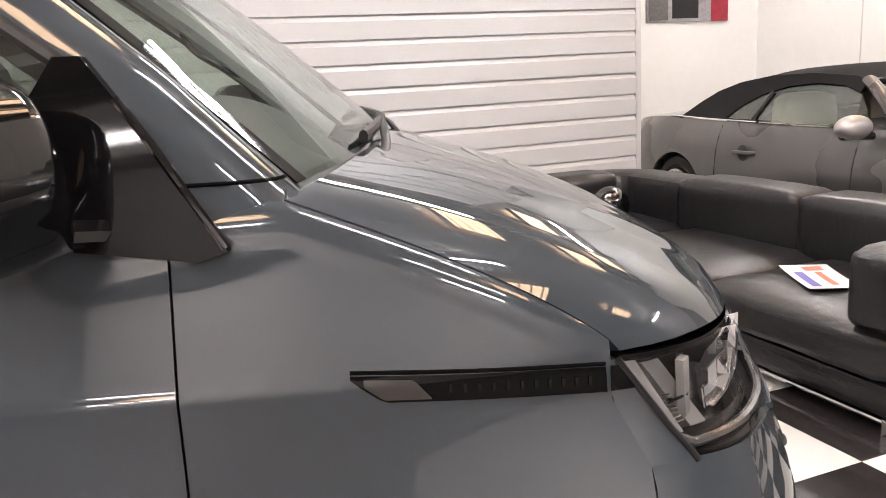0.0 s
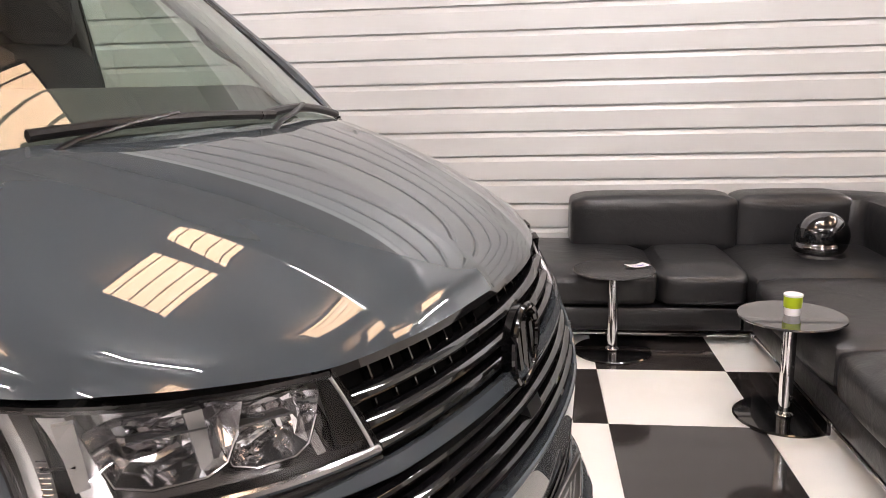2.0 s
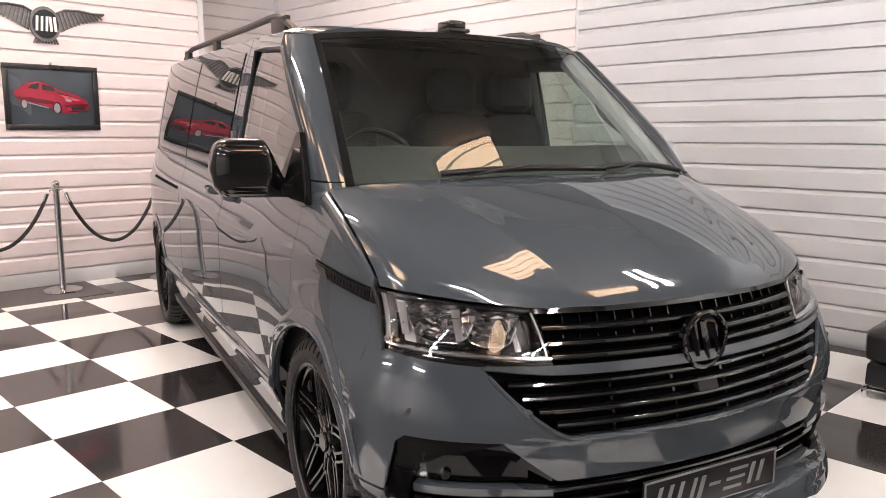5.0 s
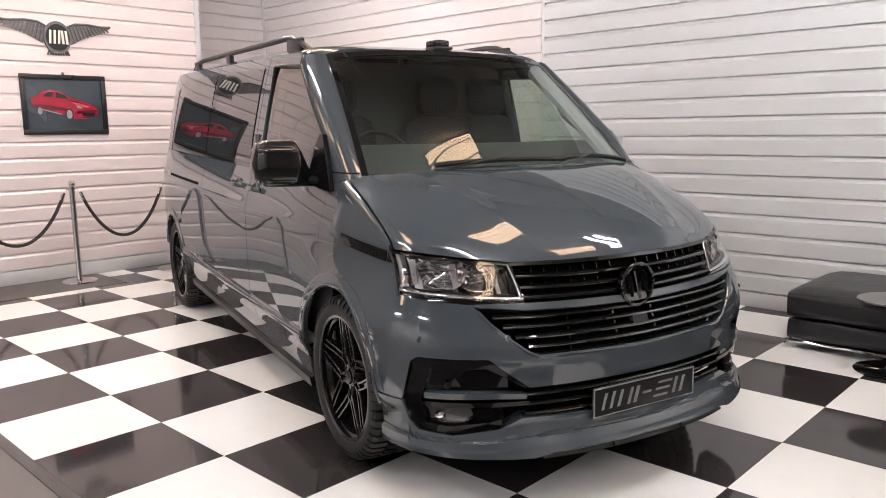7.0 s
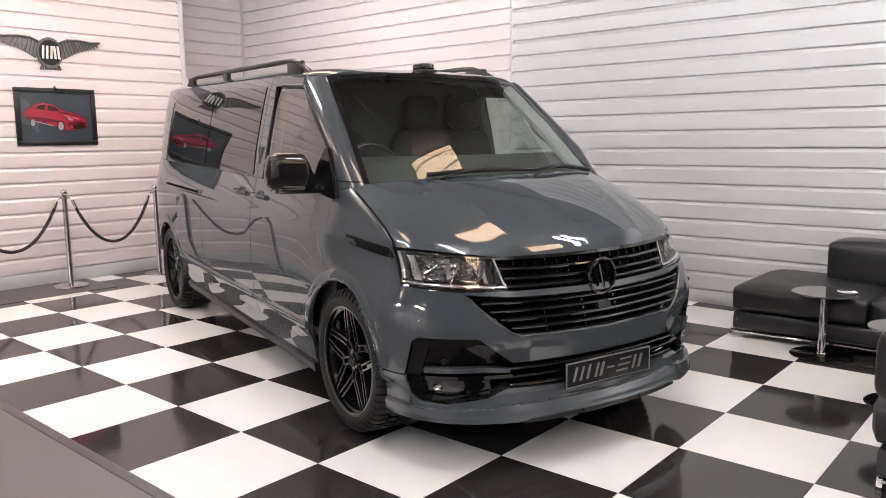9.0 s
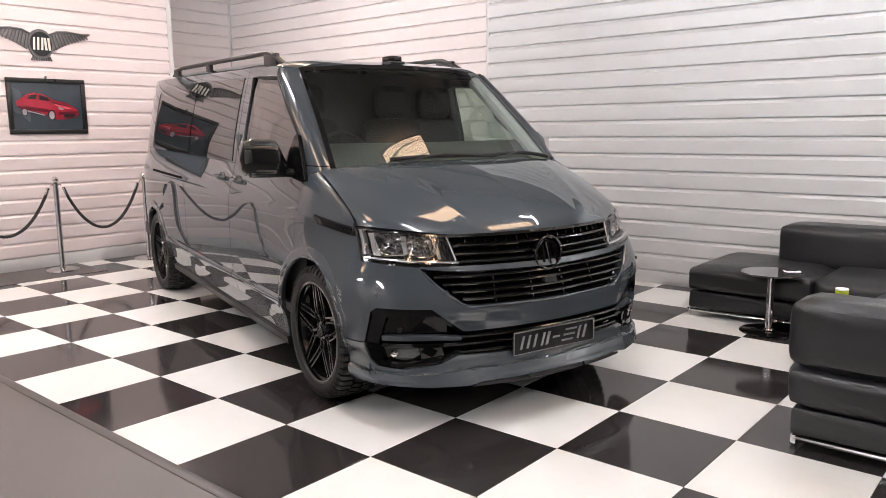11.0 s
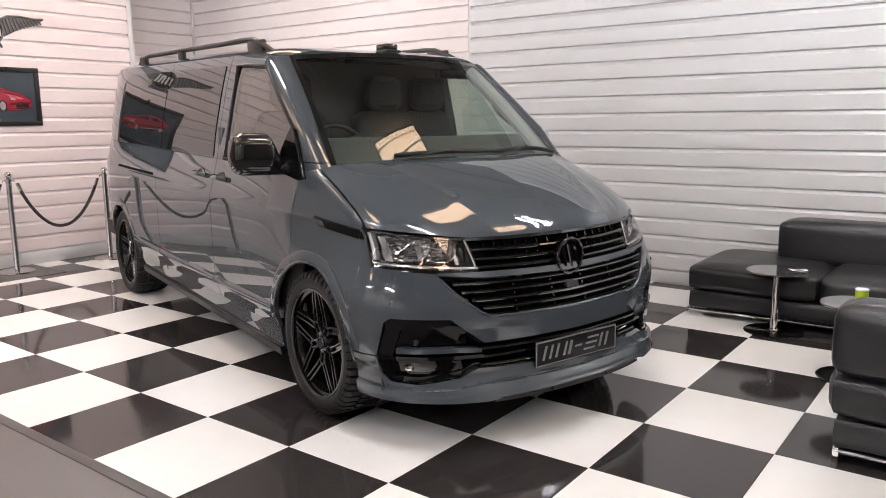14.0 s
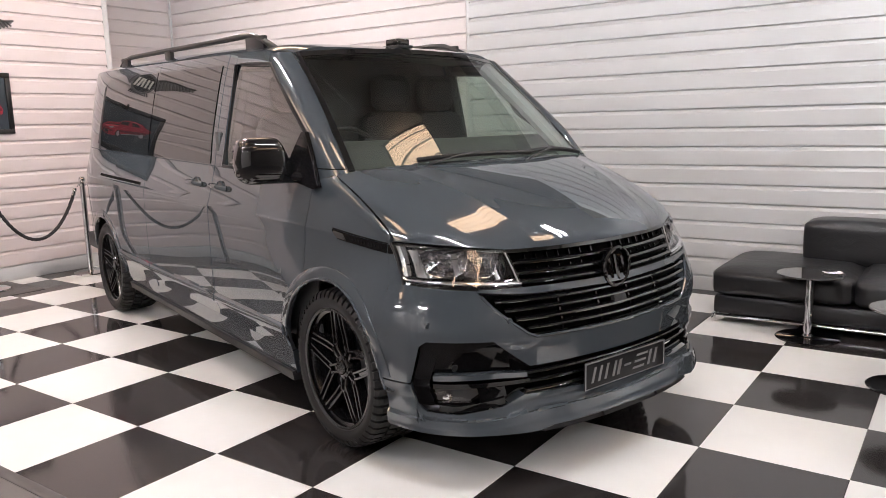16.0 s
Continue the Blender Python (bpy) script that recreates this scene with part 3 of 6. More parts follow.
def leaflet(name, label, at, turn, w, l, marks):
    ob = thing(name, label, "leaflet", at, turn)
    bm = bmesh.new()
    grid = [[bm.verts.new((lerp(-l / 2, l / 2, i / 8), lerp(-w / 2, w / 2, j / 4), 0.003 + 0.006 * (i / 8 - 0.5) ** 2 * 4)) for j in range(5)] for i in range(9)]
    for i in range(8):
        for j in range(4):
            bm.faces.new((grid[i][j], grid[i + 1][j], grid[i + 1][j + 1], grid[i][j + 1]))
    part("sheet", bm, PAPER, ob)
    for a, b, c, d, m in marks:
        bm = bmesh.new()
        cols = []
        for k in range(7):
            u = lerp(a, c, k / 6)
            zz = 0.0042 + 0.006 * (u - 0.5) ** 2 * 4
            cols.append([bm.verts.new(((u - 0.5) * l, (v - 0.5) * w, zz)) for v in (b, d)])
        for p, q in zip(cols, cols[1:]):
            bm.faces.new((p[0], q[0], q[1], p[1]))
        part("print", bm, m, ob)
    return ob


leaflet("leaflet", "printed leaflet with blue and red bars lying on the sofa seat", (2.28, 1.86, 0.404), 62, 0.21, 0.4, ((0.1, 0.68, 0.72, 0.86, INK_BLUE), (0.15, 0.32, 0.7, 0.46, INK_RED), (0.76, 0.2, 0.92, 0.6, INK_RED), (0.8, 0.28, 0.88, 0.52, PAPER)))
leaflet("leaflet", "small folded white leaflet on the side table", (1.37, 3.2, 0.4185), 25, 0.07, 0.11, ((0.2, 0.3, 0.8, 0.5, INK_BLUE),))


def helmet():
    ob = thing("chrome_helmet", "smoked-chrome crash helmet resting in the sofa corner", "helmet", (2.35, 3.56, 0.372), 205)
    bm = bmesh.new()
    n, m = 28, 16
    rows = []
    for j in range(m + 1):
        ph = -0.85 + (math.pi / 2 + 0.85) * j / m
        rows.append([bm.verts.new((0.135 * math.cos(ph) * math.cos(2 * math.pi * i / n) * (1.08 if math.cos(2 * math.pi * i / n) < 0 else 1.0), 0.118 * math.cos(ph) * math.sin(2 * math.pi * i / n), 0.115 + 0.125 * math.sin(ph))) for i in range(n)])
    for a, b in zip(rows, rows[1:]):
        for i in range(n):
            bm.faces.new((a[i], a[(i + 1) % n], b[(i + 1) % n], b[i]))
    bmesh.ops.remove_doubles(bm, verts=bm.verts[:], dist=1e-4)
    part("shell", bm, BLACK_CHROME, ob)
    bm = bmesh.new()
    cols = []
    for k in range(15):
        a = -1.25 + 2.5 * k / 14
        cols.append([bm.verts.new((0.141 * math.cos(a) * math.cos(ph), 0.124 * math.sin(a) * math.cos(ph), 0.115 + 0.131 * math.sin(ph))) for ph in (-0.12, 0.05, 0.25, 0.42)])
    for p, q in zip(cols, cols[1:]):
        for j in range(3):
            bm.faces.new((p[j], p[j + 1], q[j + 1], q[j]))
    part("visor", bm, PRIVACY, ob, "dark tinted visor")
    part("chin_bar", tube([(0.13 * math.cos(a), 0.118 * math.sin(a), 0.07) for a in [-1.4 + 2.8 * k / 16 for k in range(17)]], 0.02, 10, flat=1.3), BLACK_CHROME, ob)
    part("neck_trim", tube([(0.1 * math.cos(2 * math.pi * k / 24), 0.09 * math.sin(2 * math.pi * k / 24), 0.018) for k in range(24)], 0.026, 8, closed=True), SATIN_BLACK, ob)
    ob.scale = (1.0, 1.0, 1.04)
    return ob


helmet()


# ---- rope posts ----
def rope_post(x, y):
    ob = thing("rope_post", "polished steel rope post with a ball finial", "barrier post", (x, y, 0.004), group="rope barrier")
    part("base_plate", lathe([(0.0, 0.0), (0.155, 0.0), (0.16, 0.006), (0.158, 0.016), (0.13, 0.026), (0.04, 0.032), (0.0, 0.032)], 40), CHROME, ob)
    part("column", lathe([(0.0, 0.03), (0.03, 0.03), (0.0255, 0.04), (0.0255, 0.87), (0.032, 0.875), (0.032, 0.895), (0.018, 0.9), (0.016, 0.915), (0.0, 0.916)], 24), STEEL, ob)
    part("finial", lathe([(0.0, 0.905)] + [(0.034 * math.sin(math.pi * k / 12), 0.935 - 0.034 * math.cos(math.pi * k / 12)) for k in range(1, 12)] + [(0.0, 0.969)], 24), CHROME, ob)
    for s in (-1, 1):
        part("hook", tube([(0, s * 0.03, 0.885), (0, s * 0.05, 0.885), (0, s * 0.055, 0.87)], 0.006, 8), CHROME, ob)
    return ob


POSTS = [(-5.16, 0.17), (-5.16, 1.165), (-5.13, 2.1)]
for x, y in POSTS:
    rope_post(x, y)


def barrier_rope(a, b, sag):
    ob = thing("barrier_rope", "black braided rope sagging between two posts", "rope", (*a, 0.0), group="barrier ropes")
    d = Vector((b[0] - a[0], b[1] - a[1], 0))
    e = d.normalized()
    path = []
    n = 60
    for k in range(n + 1):
        t = k / n
        path.append(e * lerp(0.075, d.length - 0.075, t) + Vector((0, 0, 0.86 - sag * (1 - (2 * t - 1) ** 2) ** 0.9)))
    bm = bmesh.new()
    side_ = Vector((-e.y, e.x, 0))
    for s in range(3):
        pts = []
        for k, p in enumerate(path):
            g = path[min(k + 1, n)] - path[max(k - 1, 0)]
            f = g.normalized().cross(side_)
            w = 2 * math.pi * s / 3 + k * 0.85
            pts.append(p + 0.0075 * (math.cos(w) * side_ + math.sin(w) * f))
        tube(pts, 0.0095, 7, bm=bm)
    part("braid", bm, ROPE, ob)
    for p, q in ((path[0], path[2]), (path[-1], path[-3])):
        part("end_cap", tube([p, q], 0.019, 12), CHROME, ob, "chrome rope end")
    return ob


barrier_rope(POSTS[0], POSTS[1], 0.45)
barrier_rope(POSTS[1], POSTS[2], 0.45)


# ---- wall pictures and the winged sign ----
def on_west(y, z):
    return lambda a, b, c: (WEST + 0.002 + c, y + a, z + b)


def framed_picture():
    ob = thing("framed_picture", "black-framed picture of a red sports car on the clad wall", "picture")
    y0, y1, z0, z1 = 0.905, 1.69, 1.4, 1.965
    for lo, hi in (((y0, z0), (y1, z0 + 0.045)), ((y0, z1 - 0.045), (y1, z1)), ((y0, z0 + 0.045), (y0 + 0.045, z1 - 0.045)), ((y1 - 0.045, z0 + 0.045), (y1, z1 - 0.045))):
        part("frame", box((WEST + 0.001, lo[0], lo[1]), (WEST + 0.03, hi[0], hi[1]), 0.004), FRAME_BLACK, ob)
    part("mount", box((WEST + 0.002, y0 + 0.045, z0 + 0.045), (WEST + 0.012, y1 - 0.045, z1 - 0.045)), PICTURE_DARK, ob, smooth=False)
    cx, cz = (y0 + y1) / 2, (z0 + z1) / 2
    put = lambda a, b, c: (WEST + 0.0135 + c, cx + a, cz + b)
    body = [(-0.31, 0.02), (-0.30, 0.055), (-0.25, 0.085), (-0.2, 0.125), (-0.13, 0.14), (-0.04, 0.125), (0.06, 0.07), (0.2, 0.035), (0.29, -0.02), (0.31, -0.06), (0.3, -0.1), (0.2, -0.13), (0.08, -0.135), (0.0, -0.1), (-0.12, -0.055), (-0.27, -0.035)]
    part("painted_car", outline(body, 0.001, frame_of=put), PICTURE_RED, ob, "red car painted in three-quarter view", smooth=False)
    put2 = lambda a, b, c: (WEST + 0.015 + c, cx + a, cz + b)
    for cx2, r in ((-0.235, 0.04), (0.03, 0.05)):
        part("painted_wheel", outline([(cx2 + 0.8 * r * math.cos(k * 0.5236), -0.06 - (0.03 if cx2 > 0 else 0) + 1.15 * r * math.sin(k * 0.5236)) for k in range(12)], 0.001, frame_of=put2), FRAME_BLACK, ob, smooth=False)
        put3 = lambda a, b, c: (WEST + 0.0165 + c, cx + a, cz + b)
        part("painted_rim", outline([(cx2 + 0.55 * r * math.cos(k * 0.5236), -0.06 - (0.03 if cx2 > 0 else 0) + 0.85 * r * math.sin(k * 0.5236)) for k in range(12)], 0.001, frame_of=put3), PICTURE_PALE, ob, smooth=False)
    for pts, m in (([(-0.2, 0.075), (-0.16, 0.115), (-0.1, 0.12), (-0.12, 0.07)], FRAME_BLACK), ([(-0.08, 0.115), (0.0, 0.095), (0.03, 0.055), (-0.08, 0.065)], FRAME_BLACK), ([(-0.25, -0.03), (-0.04, -0.085), (-0.04, -0.095), (-0.24, -0.045)], PICTURE_PALE), ([(0.14, -0.07), (0.28, -0.06), (0.27, -0.1), (0.16, -0.11)], FRAME_BLACK), ([(0.1, -0.0), (0.16, -0.02), (0.15, -0.035), (0.11, -0.03)], PICTURE_PALE), ([(0.03, 0.05), (0.2, 0.005), (0.21, -0.005), (0.06, 0.03)], FRAME_BLACK)):
        part("painted_detail", outline(pts, 0.001, frame_of=put2), m, ob, smooth=False)
    put4 = lambda a, b, c: (WEST + 0.0155 + c, cx + a, cz + b)
    for pts, m in (([(-0.30, 0.0), (-0.2, 0.0), (0.0, -0.03), (0.02, -0.06), (-0.12, -0.05), (-0.27, -0.03)], PICTURE_SHADE), ([(0.05, 0.03), (0.16, 0.01), (0.24, -0.02), (0.2, -0.025), (0.1, 0.0)], PICTURE_LIGHT), ([(0.1, -0.06), (0.2, -0.05), (0.3, -0.045), (0.3, -0.07), (0.18, -0.075), (0.1, -0.085)], PICTURE_SHADE), ([(-0.22, 0.105), (-0.13, 0.132), (-0.05, 0.12), (-0.12, 0.122)], PICTURE_LIGHT), ([(0.1, -0.115), (0.2, -0.125), (0.3, -0.098), (0.2, -0.112)], FRAME_BLACK)):
        part("painted_detail", outline(pts, 0.001, frame_of=put4), m, ob, smooth=False)
    part("hook", lathe([(0.0, 0), (0.014, 0), (0.014, 0.012), (0.0, 0.014)], 12, at=(WEST, cx, z1 + 0.012), axis="x"), STEEL, ob)
    return ob


framed_picture()


def winged_sign():
    ob = thing("winged_sign", "pewter wall sign, a round badge between two feathered wings", "wall sign")
    cy, cz = 1.275, 2.31
    disc = [(0.125 * math.cos(k * 0.2618), 0.15 * math.sin(k * 0.2618)) for k in range(24)]
    part("badge", outline(disc, 0.03, frame_of=on_west(cy, cz)), PEWTER, ob)
    part("badge_face", outline([(a * 0.86, b * 0.82) for a, b in disc], 0.006, frame_of=lambda a, b, c: (WEST + 0.033 + c, cy + a, cz + b)), SATIN_BLACK, ob)
    for a in (-0.085, -0.045, -0.005):
        part("emblem_bar", outline([(a, -0.06), (a + 0.02, -0.06), (a + 0.03, 0.065), (a + 0.01, 0.065)], 0.004, frame_of=lambda a, b, c: (WEST + 0.04 + c, cy + a, cz + b)), CREAM, ob, "cream enamel bar")
    for a in (0.035, 0.07):
        part("emblem_bar", outline([(a, -0.06), (a + 0.022, -0.06), (a + 0.014, 0.065), (a - 0.008, 0.065)], 0.004, frame_of=lambda a, b, c: (WEST + 0.04 + c, cy + a, cz + b)), CREAM, ob, "cream enamel bar")
    for s in (-1, 1):
        wing = part("wing", outline([(s * a, b) for a, b in ((0.1, 0.09), (0.16, 0.13), (0.28, 0.145), (0.42, 0.135), (0.515, 0.14), (0.5, 0.115), (0.43, 0.075), (0.3, 0.035), (0.2, -0.02), (0.13, -0.06))], 0.016, frame_of=on_west(cy, cz)), PEWTER, ob)
        for k in range(11):
            a0 = 0.14 + 0.033 * k
            top = 0.12 if k < 9 else 0.128
            part("feather", tube([(WEST + 0.021, cy + s * (a0 - 0.02), cz + top), (WEST + 0.022, cy + s * (a0 + 0.02), cz + lerp(-0.045, 0.085, (k / 10) ** 0.8))], 0.008, 6), PEWTER, wing)
        part("upper_band", tube([(WEST + 0.024, cy + s * a, cz + b) for a, b in ((0.1, 0.1), (0.17, 0.135), (0.28, 0.142), (0.42, 0.128), (0.51, 0.134))], 0.011, 8), PEWTER, wing)
    for k in range(9):
        a = -0.1 + 0.025 * k
        part("tail_feather", tube([(WEST + 0.022, cy + a * 0.8, cz - 0.12), (WEST + 0.02, cy + a, cz - 0.165)], 0.009, 6), PEWTER, ob)
    return ob


winged_sign()

bay_pic = thing("wall_picture", "unframed colour print high on the white bay wall", "picture")
part("canvas", box((4.85, BAY - 0.025, 1.83), (5.95, BAY - 0.001, 2.6), 0.003), PICTURE_PALE, bay_pic)
for k, (a, b, c, d, m) in enumerate(((0.02, 0.03, 0.25, 0.5, PEWTER), (0.3, 0.05, 0.62, 0.4, SATIN_BLACK), (0.78, 0.0, 0.99, 0.55, PICTURE_RED), (0.3, 0.45, 0.7, 0.9, CREAM), (0.05, 0.55, 0.25, 0.95, STEEL))):
    part("print", box((4.85 + 1.1 * a, BAY - 0.029, 1.83 + 0.77 * b), (4.85 + 1.1 * c, BAY - 0.0255, 1.83 + 0.77 * d)), m, bay_pic, smooth=False)


# ---- the van ----
van = thing("van", "glossy slate-grey panel van on black alloys, parked on the checker tiles", "van", VAN_AT, HEAD)
RAKE = 0.028


def skin(surf, us, lo, hi, nv=8, off=0.0, rim=0.02, bm=None, crease=None):
    """A panel of a surface between two edge lines, lifted by off, with its border turned inwards by rim."""
    bm = bm or bmesh.new()
    lo_, hi_ = (f if callable(f) else (lambda u, f=f: f) for f in (lo, hi))
    pts, nrm = [], []
    for u in us:
        row, nrow = [], []
        for k in range(nv + 1):
            w = lerp(lo_(u), hi_(u), k / nv)
            if crease:
                below = nv * 2 // 3
                w0 = crease(u)
                if k <= below - 2:
                    w = lerp(lo_(u), w0 - 0.009, k / (below - 2))
                elif k < below + 2:
                    w = w0 + 0.0036 * (k - below)
                else:
                    w = lerp(w0 + 0.009, hi_(u), (k - below - 2) / (nv - below - 2))
            p = Vector(surf(u, w))
            a = Vector(surf(u + 1e-3, w)) - Vector(surf(u - 1e-3, w))
            b = Vector(surf(u, w + 1e-3)) - Vector(surf(u, w - 1e-3))
            n = a.cross(b).normalized()
            c = Vector((max(-3.9, min(0.1, p.x)), 0, 0.9))
            if n.dot(p - c) < 0:
                n = -n
            row.append(p + n * off)
            nrow.append(n)
        pts.append(row)
        nrm.append(nrow)
    vs = [[bm.verts.new(p) for p in row] for row in pts]
    m = len(us)
    for i in range(m - 1):
        for k in range(nv):
            bm.faces.new((vs[i][k], vs[i + 1][k], vs[i + 1][k + 1], vs[i][k + 1]))
    if rim:
        ring = [(i, 0) for i in range(m)] + [(m - 1, k) for k in range(1, nv + 1)] + [(i, nv) for i in range(m - 2, -1, -1)] + [(0, k) for k in range(nv - 1, 0, -1)]
        inner = [bm.verts.new(pts[i][k] - nrm[i][k] * rim) for i, k in ring]
        n = len(ring)
        for j in range(n):
            i0, k0 = ring[j]
            i1, k1 = ring[(j + 1) % n]
            bm.faces.new((vs[i0][k0], vs[i1][k1], inner[(j + 1) % n], inner[j]))
    return bm


def span(a, b, n, extra=()):
    return sorted({round(lerp(a, b, k / n), 5) for k in range(n + 1)} | set(extra))


def flank(sign):
    return lambda x, z: (x, sign * side(x, z), z)


# bonnet: u across, v from the front edge to the screen
FRONT_X = [(0, 0.744), (0.27, 0.727), (0.48, 0.682), (0.6, 0.63), (0.69, 0.572), (0.763, 0.498), (0.80, 0.44), (0.822, 0.378)]
FRONT_Z = [(0, 0.907), (0.3, 0.908), (0.48, 0.911), (0.65, 0.931), (0.76, 0.945), (0.822, 0.95)]
REAR_X = [(0, 0.08), (0.4, 0.06), (0.7, 0.0), (0.812, -0.055)]
REAR_Z = [(0, 1.228), (0.4, 1.224), (0.7, 1.208), (0.812, 1.188)]


def hood(u, v):
    a = abs(u)
    yf, yr = 0.822 * u, 0.812 * u
    f = Vector((curve(FRONT_X, abs(yf)), yf, curve(FRONT_Z, abs(yf))))
    r = Vector((curve(REAR_X, abs(yr)), yr, curve(REAR_Z, abs(yr))))
    p = f.lerp(r, v)
    w = max(0.0, v)
    a0 = 0.45 + 0.26 * v
    inner, outer_ = 0.152 - 0.035 * a * a, lerp(0.152 - 0.035 * a0 * a0, 0.068, (a - a0) / (1 - a0))
    mixed = 0.5 + 0.5 * math.tanh((a - a0) / 0.006)
    lift = lerp(inner, outer_, mixed) * w**0.55 * (1 - v)
    lift += 0.0055 * max(0.0, 1 - abs(a - a0) / 0.075) * (1 - 0.8 * v) * min(1.0, 0.25 + v * 5)
    return (p.x, p.y, p.z + lift)


def hood_edge(x, sign=1):
    """The bonnet's side edge at x: half width and height."""
    lo_, hi_ = -0.02, 1.0
    for _ in range(30):
        mid = (lo_ + hi_) / 2
        if hood(1.0, mid)[0] > x:
            lo_ = mid
        else:
            hi_ = mid
    p = hood(1.0, lo_)
    return p[1], p[2]


def hood_grid(q, v):
    """The bonnet with its grid laid along the two creases."""
    a0, a = 0.45 + 0.26 * v, abs(q)
    a = 2 * a * a0 if a <= 0.5 else lerp(a0, 1.0, 2 * a - 1)
    return hood(math.copysign(a, q), v)


part("bonnet", skin(hood_grid, span(-1, 1, 100, {sg * q for sg in (-1, 1) for q in (0.485, 0.493, 0.507, 0.515)}), 0.0, 1.0, 28, 0.0, 0.03), PAINT, van)

ARCH = 0.405


def arch_z(x, floor_z):
    for c in (0.0, -WB):
        d = abs(x - c)
        if d < ARCH:
            return max(floor_z, 0.35 + math.sqrt(ARCH**2 - d * d) + RAKE * min(x, 0))
    return floor_z


def arch_xs(c, a, b):
    xs = {round(c + ARCH * 0.9999 * math.cos(math.pi * k / 28), 5) for k in range(29)}
    xs |= {round(c + s * ARCH * 1.0005, 5) for s in (-1, 1)}
    return {x for x in xs if a < x < b}


WINGS = {}
for sign, tag in ((-1, "right"), (1, "left")):
    S = flank(sign)

    def wing_skin(x, v, sign=sign):
        y_b, z_b = hood_edge(min(x, 0.374))
        z_lo = arch_z(x, 0.3)
        z_s = z_b - 0.05
        if x > 0.3:
            z_lo = max(z_lo, 0.0)
        if v <= 0.82:
            z = lerp(z_lo, z_s, v / 0.82)
            return (x, sign * side(x, z), z)
        t = (v - 0.82) / 0.18
        a = (side(x, z_s), z_s)
        m = (max(side(x, z_s) - 0.004, y_b + 0.012), z_b - 0.012)
        c = (y_b + 0.009, z_b - 0.001)
        q = [(1 - t) ** 2 * a[k] + 2 * t * (1 - t) * m[k] + t * t * c[k] for k in (0, 1)]
        return (x, sign * q[0], q[1])

    def wing_at(x, z, wing_skin=wing_skin):
        """The wing's skin at a height."""
        lo_, hi_ = 0.0, 1.0
        for _ in range(24):
            mid = (lo_ + hi_) / 2
            if wing_skin(x, mid)[2] < z:
                lo_ = mid
            else:
                hi_ = mid
        return wing_skin(x, lo_)

    WINGS[sign] = wing_at
    wing = part("wing", skin(wing_skin, span(-0.1935, 0.36, 20, arch_xs(0, -0.1935, 0.36)), 0.0, 1.0, 60, 0, 0.02), PAINT, van)
    # corner of the wing round to the headlight
    part("wing_corner", skin(S, span(0.359, 0.405, 4), lambda x: max(arch_z(x, 0.42), 0.42), lambda x: broken([(0.325, 0.96), (0.37, 0.87), (0.41, 0.79)], x), 10, 0, 0), PAINT, wing)
    for c0, owner in ((0.0, wing), (-WB, None)):
        pts = []
        for k in range(25):
            a = math.pi * (0.02 + 0.96 * k / 24)
            x, zw = c0 + ARCH * math.cos(a), 0.35 + ARCH * math.sin(a)
            zl = zw + RAKE * min(x, 0)
            pts.append((x, sign * (side(min(x, 0.4), zl) + 0.003), zl))
        part("arch_lip", tube(pts, 0.008, 8), PAINT, owner or van)
        flare = bmesh.new()
        rows = []
        for k in range(41):
            a = math.pi * (0.06 + 0.90 * k / 40)
            row = []
            for dr, lift in ((-0.002, -0.012), (0.0, 0.002), (0.003, 0.0055), (0.025, 0.006), (0.05, 0.0045), (0.053, 0.003), (0.0538, -0.004)):
                x, zw = c0 + (ARCH + dr) * math.cos(a), 0.35 + (ARCH + dr) * math.sin(a)
                zl = zw + RAKE * min(x, 0)
                row.append(flare.verts.new((x, sign * (body_half(x, zl) + lift), zl)))
            rows.append(row)
        for p, q in zip(rows, rows[1:]):
            for j in range(6):
                flare.faces.new((p[j], p[j + 1], q[j + 1], q[j]))
        part("arch_flare", flare, PAINT, owner or van, "body-coloured flare round the wheel arch")
    part("scuttle_panel", skin(lambda x, v, S=S, sign=sign: (x, sign * lerp(side(x, 1.145), 0.80, v), lerp(1.145, 1.2, v)), span(-0.16, -0.052, 3), 0, 1, 3, 0, 0.01), PAINT, van)
    low_ = lambda x: max(lerp(0.938, 0.902, (x - 0.012) / 0.34), lerp(0.966, 0.93, (x - 0.012) / 0.045))
    top_ = lambda x: lerp(0.971, 0.936, (x - 0.012) / 0.34)
    strip = part("side_marker_strip", skin(wing_at, span(0.012, 0.352, 30), low_, top_, 4, 0.003, 0.006), PIANO_BLACK, van, "gloss black side strip")
    part("repeater", skin(wing_at, span(0.028, 0.112, 14), lambda x: low_(x) + 0.004, lambda x: max(low_(x) + 0.0045, min(top_(x) - 0.005, low_(x) + 0.006 + 1.1 * (0.112 - x))), 3, 0.006, 0.003), SMOKED_LENS, strip, "smoky clear indicator lens")
    part("shut_gap", tube([wing_at(x, top_(x) + 0.004) for x in span(0.012, 0.352, 8)], 0.003, 6), DARK_HOLE, strip)
    for k in range(11):
        xx = 0.135 + 0.019 * k
        part("badge_bar", skin(wing_at, span(xx, xx + 0.0045, 2), lambda x: lerp(low_(x), top_(x), 0.34), lambda x: lerp(low_(x), top_(x), 0.68), 2, 0.0045, 0.002), RIM_BLACK, strip)
    door = part("front_door", skin(S, span(-1.235, -0.197, 30, arch_xs(0, -1.235, -0.197)), lambda x: arch_z(x, 0.335), 1.165, 30, 0, 0.02, crease=waist), PAINT, van)
